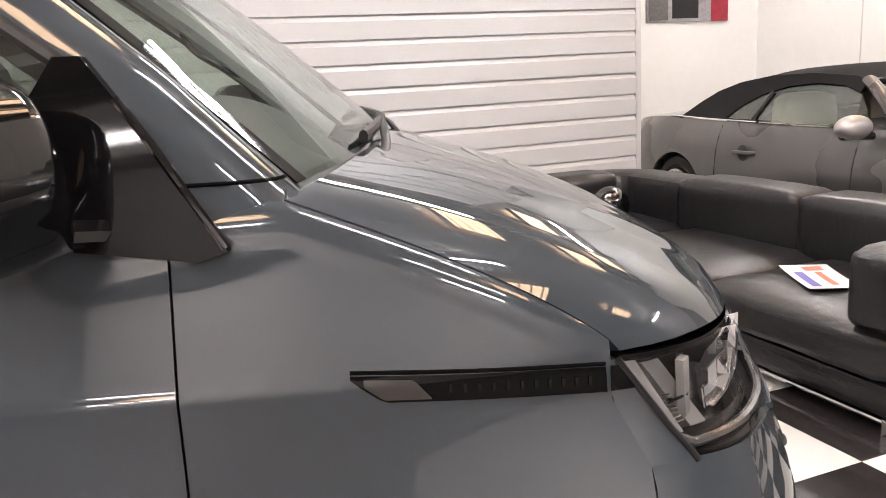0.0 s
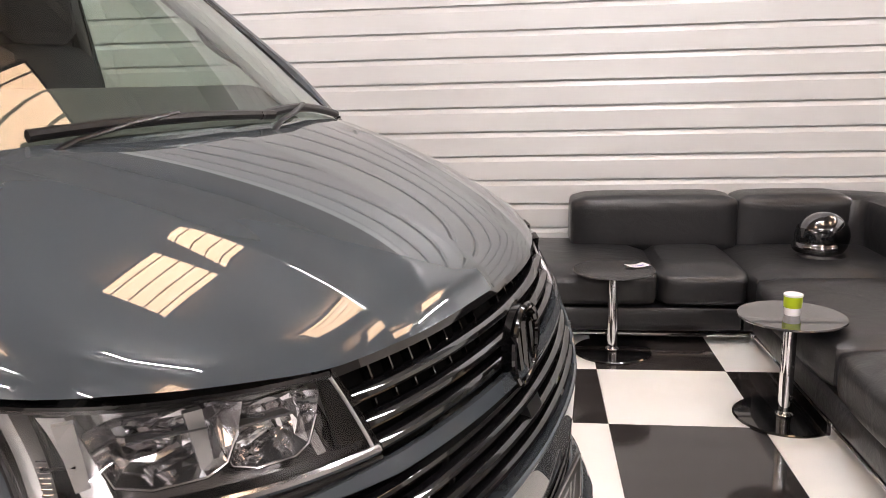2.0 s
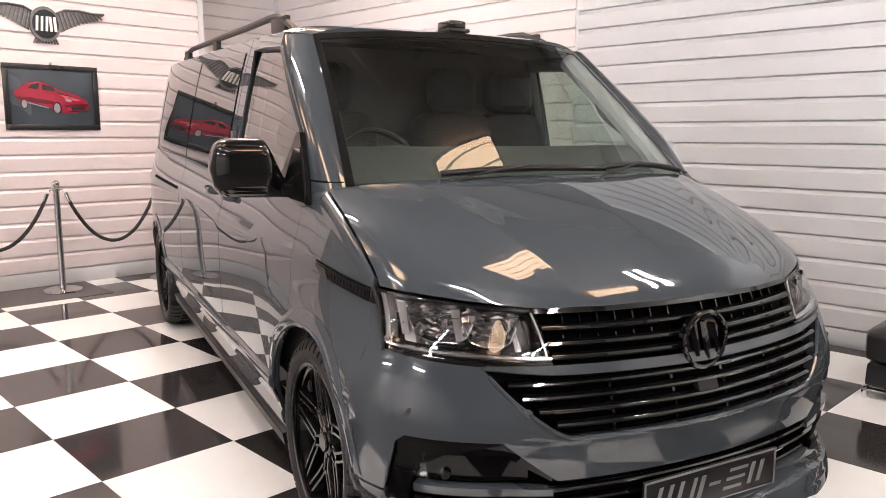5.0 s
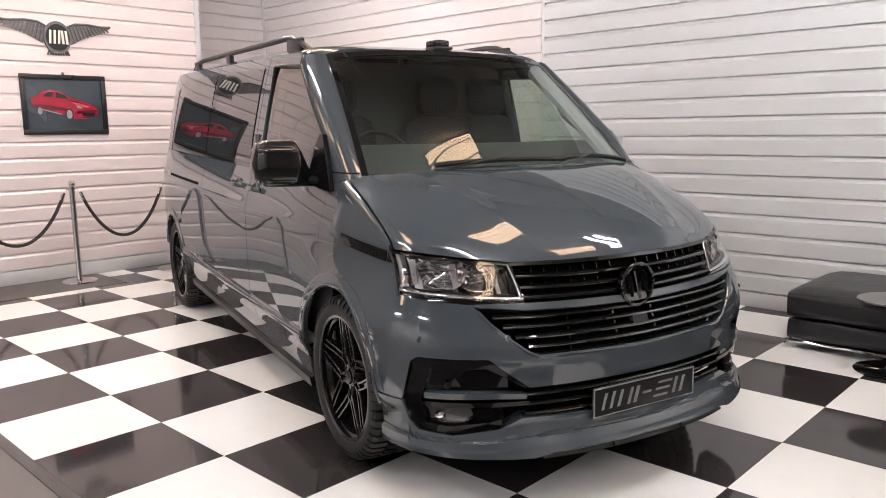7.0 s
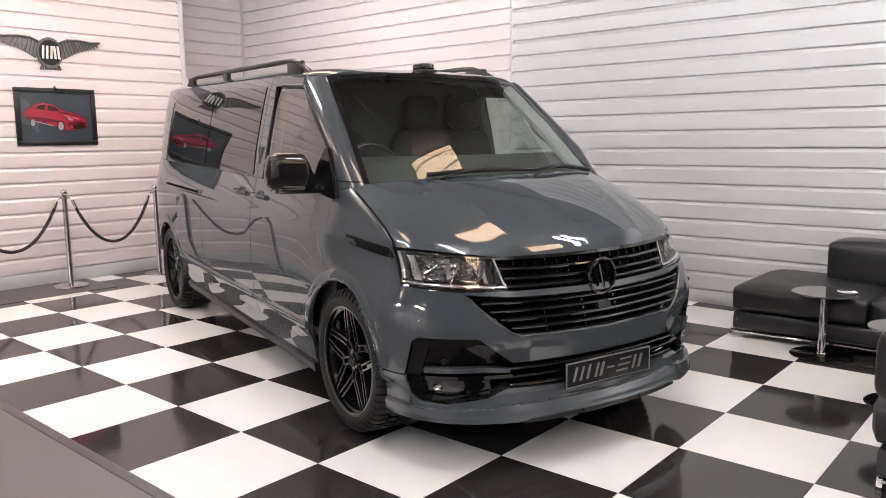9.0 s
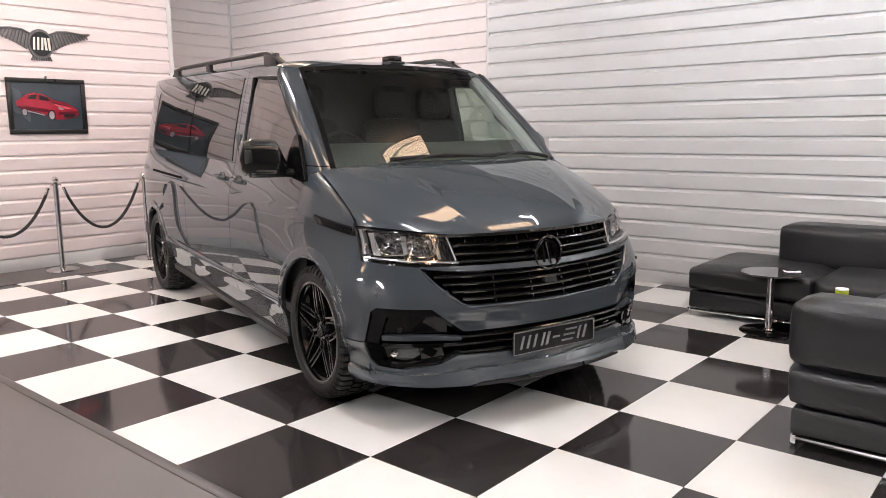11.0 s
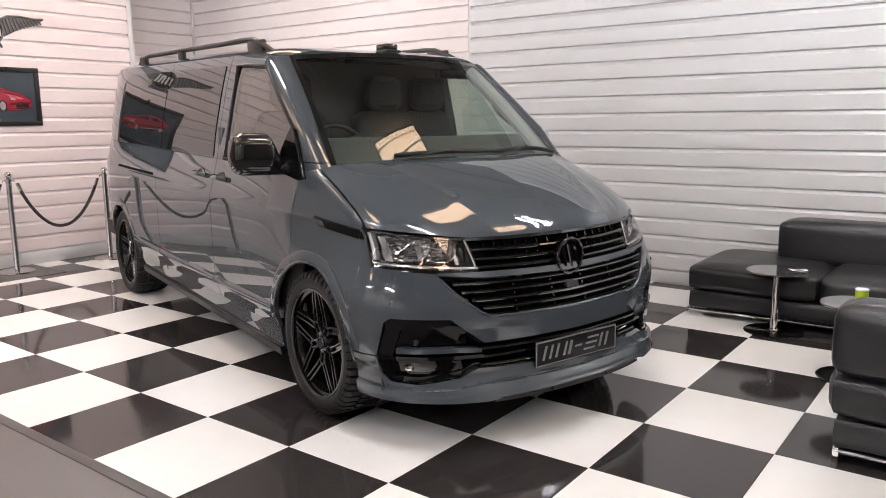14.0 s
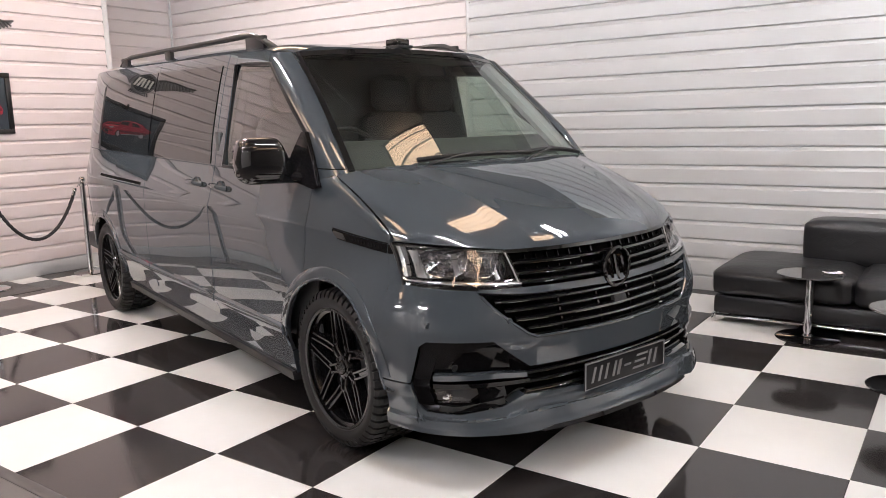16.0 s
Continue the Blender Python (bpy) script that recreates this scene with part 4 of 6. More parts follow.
    slide = part("sliding_door", skin(S, span(-2.315, -1.243, 28), 0.335, 1.165, 30, 0, 0.02, crease=waist), PAINT, van)
    quarter = part("rear_quarter", skin(S, span(-4.36, -2.322, 36, arch_xs(-WB, -4.36, -2.322)), lambda x: arch_z(x, 0.30), 1.165, 30, 0, 0.02, crease=waist), PAINT, van)
    part("sill", skin(S, span(-2.99, -0.41, 20), 0.215, 0.33, 6, -0.004, 0.06), PAINT, van)
    part("sill_step", skin(S, span(-2.96, -0.43, 12), 0.175, 0.222, 3, 0.012, 0.05), SATIN_BLACK, van, "satin black side skirt")
    # upper body: bands over and between the windows
    upper = part("upper_side", skin(S, span(-4.36, -2.322, 24), 1.168, 1.765, 16, 0, 0.02), PAINT, van)
    upper2 = part("upper_side", skin(S, span(-2.315, -1.243, 16), 1.168, 1.765, 16, 0, 0.02), PAINT, van)
    part("door_pillar", skin(S, span(-1.235, -1.135, 5), 1.168, 1.765, 14, 0, 0.05), PAINT, van)
    part("door_header", skin(S, span(-1.132, -0.76, 12), lambda x: broken([(-1.14, 1.7), (-0.735, 1.69)], x), lambda x: broken([(-1.14, 1.765), (-0.76, 1.758)], x), 5, 0, 0.05), PAINT, van)
    part("sliding_window", skin(S, span(-2.30, -1.30, 16), 1.175, 1.705, 12, 0.004, 0.006), PRIVACY, upper2, "dark privacy glass flush with the body")
    part("quarter_window", skin(S, span(-3.50, -2.345, 16), lambda x: 1.175, lambda x: broken([(-3.5, 1.66), (-3.42, 1.70), (-2.3, 1.705)], x), 12, 0.004, 0.006), PRIVACY, upper, "dark privacy glass flush with the body")
    part("window_divider", skin(S, span(-2.347, -2.298, 2), 1.176, 1.704, 8, 0.002, 0.004), GLOSS_BLACK, upper)
    part("window_rubber", skin(S, span(-3.56, -3.50, 2), 1.17, lambda x: lerp(1.63, 1.66, (x + 3.56) / 0.06), 8, 0.003, 0.004), SATIN_BLACK, upper)
    part("door_rail_slot", skin(S, span(-3.36, -2.40, 12), 0.978, 0.996, 2, 0.0015, 0.002), DARK_HOLE, quarter, "black sliding door track")
    part("fuel_flap_line", skin(S, span(-0.62, -0.52, 4), 0.962, 0.97, 1, 0.002, 0.002), PAINT, door)
    # lower crease of the doors
    for a, b, owner in ((-1.23, -0.42, door), (-2.31, -1.248, slide), (-2.98, -2.327, quarter)):
        part("side_moulding", tube([(x, sign * (side(x, 0.44) + 0.001), 0.44) for x in span(a, b, 10)], 0.016, 8, flat=1.9), PAINT, owner)
    # handles
    for xh, owner in ((-1.12, door), (-1.45, slide)):
        yb = side(xh, 1.062)
        cup = lathe([(0.05, -0.002), (0.046, 0.0045), (0.041, 0.003), (0.037, -0.001), (0.0, -0.001)], 24, at=(0, 0, 0), axis="y", caps=False)
        for v in cup.verts:
            v.co = Vector((xh + v.co.x * 0.95, sign * (yb + v.co.y), 1.052 + v.co.z * 0.9))
        cup_ob = part("handle_cup", cup, PAINT, owner)
        # flat dark disc paints the shade in the handle's hollow
        part("recess", lathe([(0.0, 0.0005), (0.036, 0.0005), (0.037, -0.002), (0.0, -0.002)], 20, at=(xh, sign * (yb + 0.0005), 1.052), axis="y"), TRIM_DARK, cup_ob, "dark disc for the shade behind the handle")
        part("handle", tube([(xh - 0.095, sign * (yb + 0.004), 1.064), (xh - 0.075, sign * (yb + 0.026), 1.065), (xh - 0.02, sign * (yb + 0.034), 1.065), (xh + 0.04, sign * (yb + 0.032), 1.064), (xh + 0.075, sign * (yb + 0.022), 1.063), (xh + 0.092, sign * (yb + 0.004), 1.062)], 0.0105, 10, flat=1.35), PAINT, owner, "body-coloured pull handle")
    # pillar between door window and windscreen
    def screen_edge(z):
        t = (z - 1.2) / 0.545
        return Vector((lerp(-0.045, -0.685, t) + 0.02 * math.sin(math.pi * t), lerp(0.757, 0.645, t), z))

    def pillar(t, z, sign=sign):
        a_x = broken([(1.168, -0.175), (1.35, -0.285), (1.69, -0.735), (1.75, -0.80)], z)
        b_x = broken([(1.168, 0.0), (1.35, -0.155), (1.69, -0.585), (1.75, -0.665)], z)
        a = Vector((a_x, side(a_x, z), z))
        b = Vector((b_x, side(b_x, z) - 0.004, z))
        c = screen_edge(z)
        p = a * (1 - t) ** 2 + b * 2 * t * (1 - t) + c * t * t
        return (p.x, sign * p.y, p.z)

    part("windscreen_pillar", skin(pillar, span(0, 1, 10), 1.168, 1.745, 24, 0, 0.04), PAINT, van)
    part("pillar_gap", tube([pillar(t, 1.213) for t in span(0.0, 0.95, 10)], 0.003, 6), DARK_HOLE, van)
    win = lambda z: broken([(1.168, -0.175), (1.35, -0.285), (1.69, -0.735)], z)
    part("door_window", skin(lambda u, z, sign=sign: (lerp(-1.137, win(z) + 0.0, u), sign * (side(lerp(-1.137, win(z), u), z) - 0.012), z), span(0, 1, 12), 1.16, 1.70, 12, 0, 0), SHADED_DOOR_GLASS if sign < 0 else DOOR_GLASS, van, "door glass, tint deepened on the driver's side for cabin shade").visible_shadow = False
    rub = [(lerp(-1.137, win(z), 1.0), z) for z in (1.17, 1.25, 1.35, 1.5, 1.69)]
    loop = [(-1.137, 1.17)] + rub + [(-1.0, 1.702), (-1.137, 1.702)]
    part("window_seal", tube([(x, sign * (side(x, z) - 0.004), z) for x, z in loop], 0.011, 8, closed=True), SATIN_BLACK, van)
    # mirror sail and mirror
    sail = part("mirror_sail", outline([(-0.12, 1.135), (-0.155, 1.125), (-0.44, 1.165), (-0.42, 1.19), (-0.30, 1.37), (-0.27, 1.37), (-0.2, 1.27)], 0.02, frame_of=lambda a, b, c, sign=sign: (a, sign * (side(a, b) + 0.002 + c), b)), PIANO_BLACK, van, "gloss black mirror foot")
    part("sail_edge", tube([(a, sign * (side(a, b) + 0.021), b) for a, b in ((-0.122, 1.14), (-0.16, 1.2), (-0.2, 1.268), (-0.235, 1.32))], 0.006, 8), GLOSS_BLACK, sail)
    bm = bmesh.new()
    n, m = 24, 22
    rows = []
    for j in range(m + 1):
        t = j / m
        yy = lerp(0.875, 1.128 if sign < 0 else 0.995, t)
        end = max(0.0, 1 - max(0.0, (t - 0.72) / 0.28) ** 2.6) ** 0.5
        root = min(1.0, 0.1 + t / 0.4)
        root = root * root * (3 - 2 * root)
        z_lo, z_hi = 1.142, lerp(1.19, 1.348, root)
        zc, hz = lerp((z_lo + z_hi) / 2, 1.24, (1 - end) * 0.6), (z_hi - z_lo) / 2 * (0.12 + 0.88 * end)
        hx = lerp(0.028, 0.072, root) * (0.25 + 0.75 * end)
        row = []
        for i in range(n):
            a = 2 * math.pi * i / n
            ca, sa = math.cos(a), math.sin(a)
            px = math.copysign(abs(ca) ** 0.75, ca) * hx
            pz = math.copysign(abs(sa) ** 0.6, sa) * hz
            row.append(bm.verts.new((-0.315 + px - 0.07 * t - (0.05 if sign > 0 else 0), sign * yy, zc + pz)))
        rows.append(row)
    for a, b in zip(rows, rows[1:]):
        for i in range(n):
            bm.faces.new((a[i], a[(i + 1) % n], b[(i + 1) % n], b[i]))
    bm.faces.new(rows[0])
    bm.faces.new(rows[-1])
    mirror = part("door_mirror", bm, GLOSS_BLACK, van, "gloss black door mirror housing")
    part("mirror_arm", tube([(-0.25, sign * 0.845, 1.165), (-0.28, sign * 0.87, 1.17), (-0.32, sign * 0.93, 1.18)], 0.022, 10), PIANO_BLACK, mirror)
    part("mirror_glass", box((-0.452, sign * 1.0 - 0.09, 1.195), (-0.447, sign * 1.0 + 0.09, 1.33), 0.002), CHROME, mirror, "mirror glass")
    # roof rails
    yr = 0.655
    rail = part("roof_rail", tube([(-3.52, sign * yr, 1.77), (-3.46, sign * yr, 1.80), (-3.36, sign * yr, 1.838), (-3.2, sign * yr, 1.852), (-2.4, sign * yr, 1.856), (-1.6, sign * yr, 1.858), (-1.25, sign * yr, 1.862), (-1.12, sign * yr, 1.856), (-1.0, sign * yr, 1.825), (-0.88, sign * yr, 1.782), (-0.82, sign * yr, 1.755)], 0.016, 10), SATIN_BLACK, van, "dark grey roof rail")
    for x0, x1 in ((-3.44, -3.28), (-2.47, -2.36), (-1.2, -0.98)):
        part("rail_foot", box((x0, sign * yr - 0.014, 1.775), (x1, sign * yr + 0.014, 1.852), 0.008), SATIN_BLACK, rail)

# rake the body once all its panels stand
ROOF_Z = [(0.58, 1.772), (0.7, 1.796), (0.9, 1.815), (1.3, 1.832), (1.9, 1.84), (4.0, 1.835), (4.37, 1.815)]


def roof(t, x):
    """t across, -1 to 1; x along. The front edge bows over the screen."""
    edge = side(x, 1.765) if x < -0.8 else lerp(0.645, side(-0.8, 1.765), min(1, (-0.68 - x) / 0.12) if x < -0.68 else 0.0)
    zc = curve(ROOF_Z, -x)
    ze = 1.762 if x < -0.8 else lerp(1.745, 1.762, max(0.0, (-0.68 - x) / 0.12))
    a = abs(t)
    fall = a**2 * 0.25 + 0.75 * a**8
    return (x, t * edge, zc + (ze - zc) * fall)


def roof_map(t, v):
    x0 = -0.59 - 0.095 * abs(t) ** 2
    return roof(t, lerp(x0, -4.36, v))


part("roof", skin(roof_map, span(-1, 1, 40), 0.0, 1.0, 60, 0, 0.03), PAINT, van)


def screen(t, v):
    """Windscreen: t across, v from its base to its top."""
    e = Vector((lerp(-0.045, -0.685, v) + 0.02 * math.sin(math.pi * v), lerp(0.757, 0.645, v), lerp(1.2, 1.745, v)))
    c = Vector((lerp(0.09, -0.59, v) + 0.03 * math.sin(math.pi * v), 0, lerp(1.225, 1.775, v)))
    a = abs(t)
    k = a**2.2
    return (lerp(c.x, e.x, k), t * e.y, lerp(c.z, e.z, k))


part("windscreen", skin(screen, span(-1, 1, 32), 0.0, 1.0, 20, 0.002, 0), SCREEN_GLASS, van, "tinted laminated windscreen").visible_shadow = False
part("screen_border", skin(screen, span(-1, 1, 32), 0.955, 1.0, 3, 0.004, 0.003), GLOSS_BLACK, van, "black ceramic edge of the screen")
for s0, s1 in ((-1, -0.965), (0.965, 1)):
    part("screen_border", skin(screen, span(s0, s1, 3), 0.0, 0.96, 16, 0.004, 0.003), GLOSS_BLACK, van)
part("scuttle", skin(lambda t, v: tuple(Vector(hood(t * 0.97, 0.995)).lerp(Vector(screen(t, 0.03)), v) - Vector((0, 0, 0.012))), span(-1, 1, 30), 0.0, 1.0, 3, 0, 0.01), SATIN_BLACK, van, "black plastic scuttle below the screen")
for t0, t1, lift in ((-0.60, 0.30, 0.012), (0.22, 0.95, 0.03)):
    pts = [Vector(screen(lerp(t0, t1, k / 12), 0.025 + lift * math.sin(math.pi * k / 12))) + Vector((0.014, 0, 0.010)) for k in range(13)]
    wiper = part("wiper", tube(pts, 0.009, 8, flat=1.3), SATIN_BLACK, van, "black wiper blade")
    arm = [Vector(screen(lerp(t0, t1, f), v)) + Vector((dx, 0, dz)) for f, v, dx, dz in ((-0.04, 0.0, 0.04, -0.022), (0.1, 0.008, 0.03, 0.004), (0.3, 0.026, 0.02, 0.014), (0.5, 0.03 + lift, 0.014, 0.018))]
    part("wiper_arm", tube(arm, 0.009, 8, flat=0.6), SATIN_BLACK, wiper)
    part("pivot_cap", lathe([(0.0, 0.01), (0.011, 0.008), (0.014, 0.0), (0.012, -0.01), (0.0, -0.012)], 14, at=tuple(arm[0])), SATIN_BLACK, wiper)
aer = part("roof_aerial", box((-0.77, -0.042, 1.80), (-0.65, 0.042, 1.842), 0.012), GLOSS_BLACK, van, "low black aerial housing on the roof")
part("aerial_base", box((-0.79, -0.05, 1.79), (-0.63, 0.05, 1.806), 0.006), SATIN_BLACK, aer)

# tail of the van, closed
part("tailgate", skin(lambda t, z: (-4.365 - 0.03 * (1 - t * t) + 0.06 * max(0, (z - 1.2)) ** 2, t * (side(-4.36, z) - 0.002), z), span(-1, 1, 16), 0.32, 1.765, 16, 0, 0.01), PAINT, van)

# ---- front of the van: panels on the nose's skin ----
UPPER_TOP = [(0, 0.897), (0.2, 0.898), (0.36, 0.902)]
UPPER_LOW = [(0, 0.763), (0.34, 0.772)]
BAR_LOW = [(0, 0.733), (0.33, 0.744), (0.52, 0.765)]
LOWER_LOW = [(0, 0.582), (0.31, 0.588), (0.34, 0.605), (0.505, 0.755), (0.52, 0.764)]
MID_TOP = [(0, 0.58), (0.31, 0.586), (0.34, 0.603), (0.505, 0.752), (0.53, 0.772), (0.6, 0.778), (0.9, 0.80), (1, 0.80)]
MID_LOW = [(0, 0.467), (0.34, 0.470), (0.465, 0.584), (0.735, 0.594), (0.77, 0.574), (0.807, 0.47), (0.825, 0.43), (0.83, 0.425), (1, 0.425)]
INT_LOW = [(0, 0.345), (0.37, 0.362), (0.45, 0.325), (0.63, 0.304), (0.78, 0.315), (0.82, 0.35), (0.824, 0.42)]
LIP_TOP = [(0, 0.34), (0.37, 0.357), (0.45, 0.32), (0.63, 0.299), (0.78, 0.31), (0.82, 0.345), (0.828, 0.42), (1, 0.42)]
LIP_LOW = [(0, 0.238), (0.3, 0.234), (0.36, 0.222), (0.7, 0.228), (1, 0.235)]


def of(table):
    return lambda s: broken(table, abs(s))


def breaks(*tables):
    return {sg * round(x, 5) for tb in tables for x, _ in tb for sg in (-1, 1)}


def lip_skin(s, z):
    p = Vector(nose(s, z))
    ledge = broken([(0, 0.300), (0.36, 0.298), (0.5, 0.285), (1, 0.292)], abs(s))
    out = broken([(0.2, 0.018), (ledge - 0.04, 0.022), (ledge - 0.006, 0.017), (ledge, 0.001), (ledge + 0.03, -0.003), (0.5, 0.0)], z)
    d = Vector((p.x - 0.1, p.y, 0)).normalized()
    return tuple(p + d * out)


def along(ss, zf, off):
    """Points along the nose at a height, set back by off."""
    out = []
    for q in ss:
        p = Vector(nose(q, zf(q)))
        out.append(p - Vector((p.x - 0.1, p.y * 0.6, 0)).normalized() * off)
    return out


bumper = part("front_bumper", skin(nose, span(-1, 1, 60, breaks(MID_TOP, MID_LOW)), of(MID_LOW), of(MID_TOP), 14, 0, 0.035), PAINT, van)
part("front_lip", skin(lip_skin, span(-1, 1, 60, breaks(LIP_TOP, LIP_LOW)), of(LIP_LOW), of(LIP_TOP), 26, 0.004, 0.05), PAINT, van, "body-coloured front splitter")
part("splitter", skin(lip_skin, span(-0.33, 0.33, 16), of([(0, 0.222), (0.33, 0.215)]), of([(0, 0.238), (0.3, 0.233), (0.33, 0.226)]), 4, -0.016, 0.08), SATIN_BLACK, van, "satin black centre splitter")
for s0 in (-0.11, 0.11):
    part("splitter_fin", skin(lip_skin, span(s0 - 0.006, s0 + 0.006, 2), 0.222, 0.237, 3, -0.004, 0.03), SATIN_BLACK, van)
bar_top = lambda s: broken([(0, 0.76), (0.34, 0.769), (0.52, 0.774)], abs(s))
part("grille_bar", skin(nose, span(-0.525, 0.525, 30, breaks(BAR_LOW)), of(BAR_LOW), bar_top, 4, 0.006, 0.02), PAINT, van, "body-coloured bar across the grille")

for q in (-0.72, -0.4, 0.4, 0.72):
    p = Vector(nose(q, 0.655))
    part("parking_sensor", lathe([(0.0, 0.003), (0.011, 0.003), (0.0125, 0.0), (0.0125, -0.004), (0.0, -0.004)], 16, at=tuple(p), axis="x"), PAINT, bumper)
part("bumper_edge", tube(along(span(-0.505, 0.505, 40, breaks(LOWER_LOW[:4])), lambda q: of(MID_TOP)(q) - 0.004, 0.003), 0.007, 8), PAINT, bumper)

grille = part("upper_grille", skin(nose, span(-0.385, 0.385, 24), lambda s: 0.758, lambda s: of(UPPER_TOP)(s) + 0.012, 6, -0.05, 0.01), DARK_HOLE, van, "gloss black slatted grille")
for k, f in enumerate((0.11, 0.36, 0.66)):
    part("slat", tube(along(span(-0.352 - 0.012 * k, 0.352 + 0.012 * k, 24), lambda q, f=f: lerp(of(UPPER_LOW)(q), of(UPPER_TOP)(q), f), 0.02), 0.02, 12, flat=0.58), GLOSS_BLACK, grille)
part("top_edge", skin(nose, span(-0.392, 0.392, 24), lambda s: of(UPPER_TOP)(s) - 0.004, lambda s: of(UPPER_TOP)(s) + 0.01, 2, -0.002, 0.03), GLOSS_BLACK, grille)
for k in range(-7, 8):
    if k:
        s0 = k * 0.044
        part("rib", skin(nose, span(s0 - 0.0016, s0 + 0.0016, 1), lambda q: lerp(of(UPPER_LOW)(q), of(UPPER_TOP)(q), 0.78), of(UPPER_TOP), 4, -0.028, 0.02), GLOSS_BLACK, grille)
        part("rib", skin(nose, span(s0 - 0.0016, s0 + 0.0016, 1), lambda q: lerp(of(UPPER_LOW)(q), of(UPPER_TOP)(q), 0.46), lambda q: lerp(of(UPPER_LOW)(q), of(UPPER_TOP)(q), 0.58), 3, -0.036, 0.01), GLOSS_BLACK, grille)
lower = part("lower_grille", skin(nose, span(-0.52, 0.52, 30, breaks(LOWER_LOW)), of(LOWER_LOW), of(BAR_LOW), 6, -0.05, 0.01), DARK_HOLE, van, "gloss black lower grille")
for k in range(4):
    z0 = 0.607 + 0.034 * k
    half = 0.335 + (z0 - 0.603) * 1.12
    part("slat", tube(along(span(-half, half, 26), lambda q, z0=z0: z0 + 0.006 + 0.016 * abs(q), 0.022), 0.02, 12, flat=0.55), GLOSS_BLACK, lower)
for s0 in (-0.06, 0.06, -0.2, 0.2):
    part("rib", skin(nose, span(s0 - 0.003, s0 + 0.003, 1), 0.585, of(BAR_LOW), 4, -0.036, 0.012), GLOSS_BLACK, lower)
part("sensor", skin(nose, span(-0.022, 0.022, 2), 0.655, 0.69, 2, -0.003, 0.02), SATIN_BLACK, lower)

intake = part("lower_intake", skin(nose, span(-0.826, 0.826, 50, breaks(INT_LOW, MID_LOW)), of(INT_LOW), of(MID_LOW), 8, -0.055, 0.01), DARK_HOLE, van, "gloss black bumper intake")
part("mesh_slat", tube(along(span(-0.36, 0.36, 26), lambda q: 0.440, 0.02), 0.016, 10, flat=0.55), GLOSS_BLACK, intake)
part("mesh_slat", tube(along(span(-0.36, 0.36, 26), lambda q: 0.404, 0.02), 0.016, 10, flat=0.55), GLOSS_BLACK, intake)
part("mesh_slat", tube(along(span(-0.36, 0.36, 26), lambda q: 0.367, 0.02), 0.016, 10, flat=0.55), GLOSS_BLACK, intake)
for sg in (-1, 1):
    ab = lambda a, b, n: span(min(sg * a, sg * b), max(sg * a, sg * b), n)
    # frame of the fog lamp pocket
    part("pocket_frame", skin(nose, sorted(set(ab(0.352, 0.765, 24)) | {sg * 0.465, sg * 0.735}), lambda s: of(MID_LOW)(s) - broken([(0.352, 0.012), (0.47, 0.034), (0.76, 0.045)], abs(s)), lambda s: of(MID_LOW)(s) - 0.001, 4, -0.004, 0.04), PIANO_BLACK, intake)
    part("pocket_frame", skin(lambda q, z: nose(sg * (q + 0.0 + broken([(0.34, 0.815), (0.43, 0.815), (0.585, 0.748)], z)), z), span(-0.08, 0.0, 4), 0.335, 0.586, 8, -0.004, 0.04), PIANO_BLACK, intake)
    part("pocket_frame", skin(nose, ab(0.44, 0.80, 14), lambda s: of(INT_LOW)(s) + 0.001, lambda s: of(INT_LOW)(s) + 0.026, 3, -0.004, 0.04), PIANO_BLACK, intake)
    part("pocket_bar", skin(nose, ab(0.35, 0.715, 14), lambda s: broken([(0.35, 0.428), (0.45, 0.437), (0.72, 0.44)], abs(s)), lambda s: broken([(0.35, 0.446), (0.45, 0.458), (0.72, 0.462)], abs(s)), 3, 0.0, 0.035), PAINT, intake, "grey trim bar")
    part("pocket_bar", skin(nose, ab(0.34, 0.72, 14), lambda s: broken([(0.34, 0.402), (0.72, 0.405)], abs(s)), lambda s: broken([(0.34, 0.418), (0.72, 0.425)], abs(s)), 3, -0.006, 0.035), PIANO_BLACK, intake)
    part("pocket_panel", skin(nose, ab(0.40, 0.725, 12), lambda s: 0.464, lambda s: min(0.545, of(MID_LOW)(s) - 0.02), 3, -0.034, 0.01), PIANO_BLACK, intake)
    sensor_at = Vector(nose(sg * 0.60, 0.485)) - Vector((0.026, 0, 0))
    part("pocket_sensor", lathe([(0.0, 0.003), (0.011, 0.003), (0.0125, 0.0), (0.0125, -0.006), (0.0, -0.006)], 16, at=tuple(sensor_at), axis="x"), SATIN_BLACK, intake)
    part("pocket_wedge", skin(nose, ab(0.43, 0.535, 6), lambda s: of(INT_LOW)(s) + 0.024, lambda s: 0.398, 3, -0.012, 0.02), PIANO_BLACK, intake)
    fog = part("fog_lamp", skin(nose, ab(0.53, 0.725, 8), lambda s: broken([(0.53, 0.368), (0.58, 0.342), (0.725, 0.345)], abs(s)), lambda s: 0.392, 4, -0.03, 0.02), LAMP_GREY, intake, "clear fog lamp")
    part("fog_lens", skin(nose, ab(0.53, 0.725, 8), lambda s: broken([(0.53, 0.368), (0.58, 0.342), (0.725, 0.345)], abs(s)), lambda s: 0.392, 4, -0.012, 0.006), LENS_GLASS, fog)
    part("fog_bulb", lathe([(0.0, 0.0), (0.02, 0.0), (0.018, 0.014), (0.0, 0.018)], 14, at=tuple(Vector(nose(sg * 0.65, 0.368)) - Vector((0.03, 0, 0))), axis="x"), CHROME, fog)
    # headlight
    HL_LOW = [(0.34, 0.772), (0.6, 0.79), (0.88, 0.802), (0.905, 0.812), (0.92, 0.84), (0.95, 0.93)]
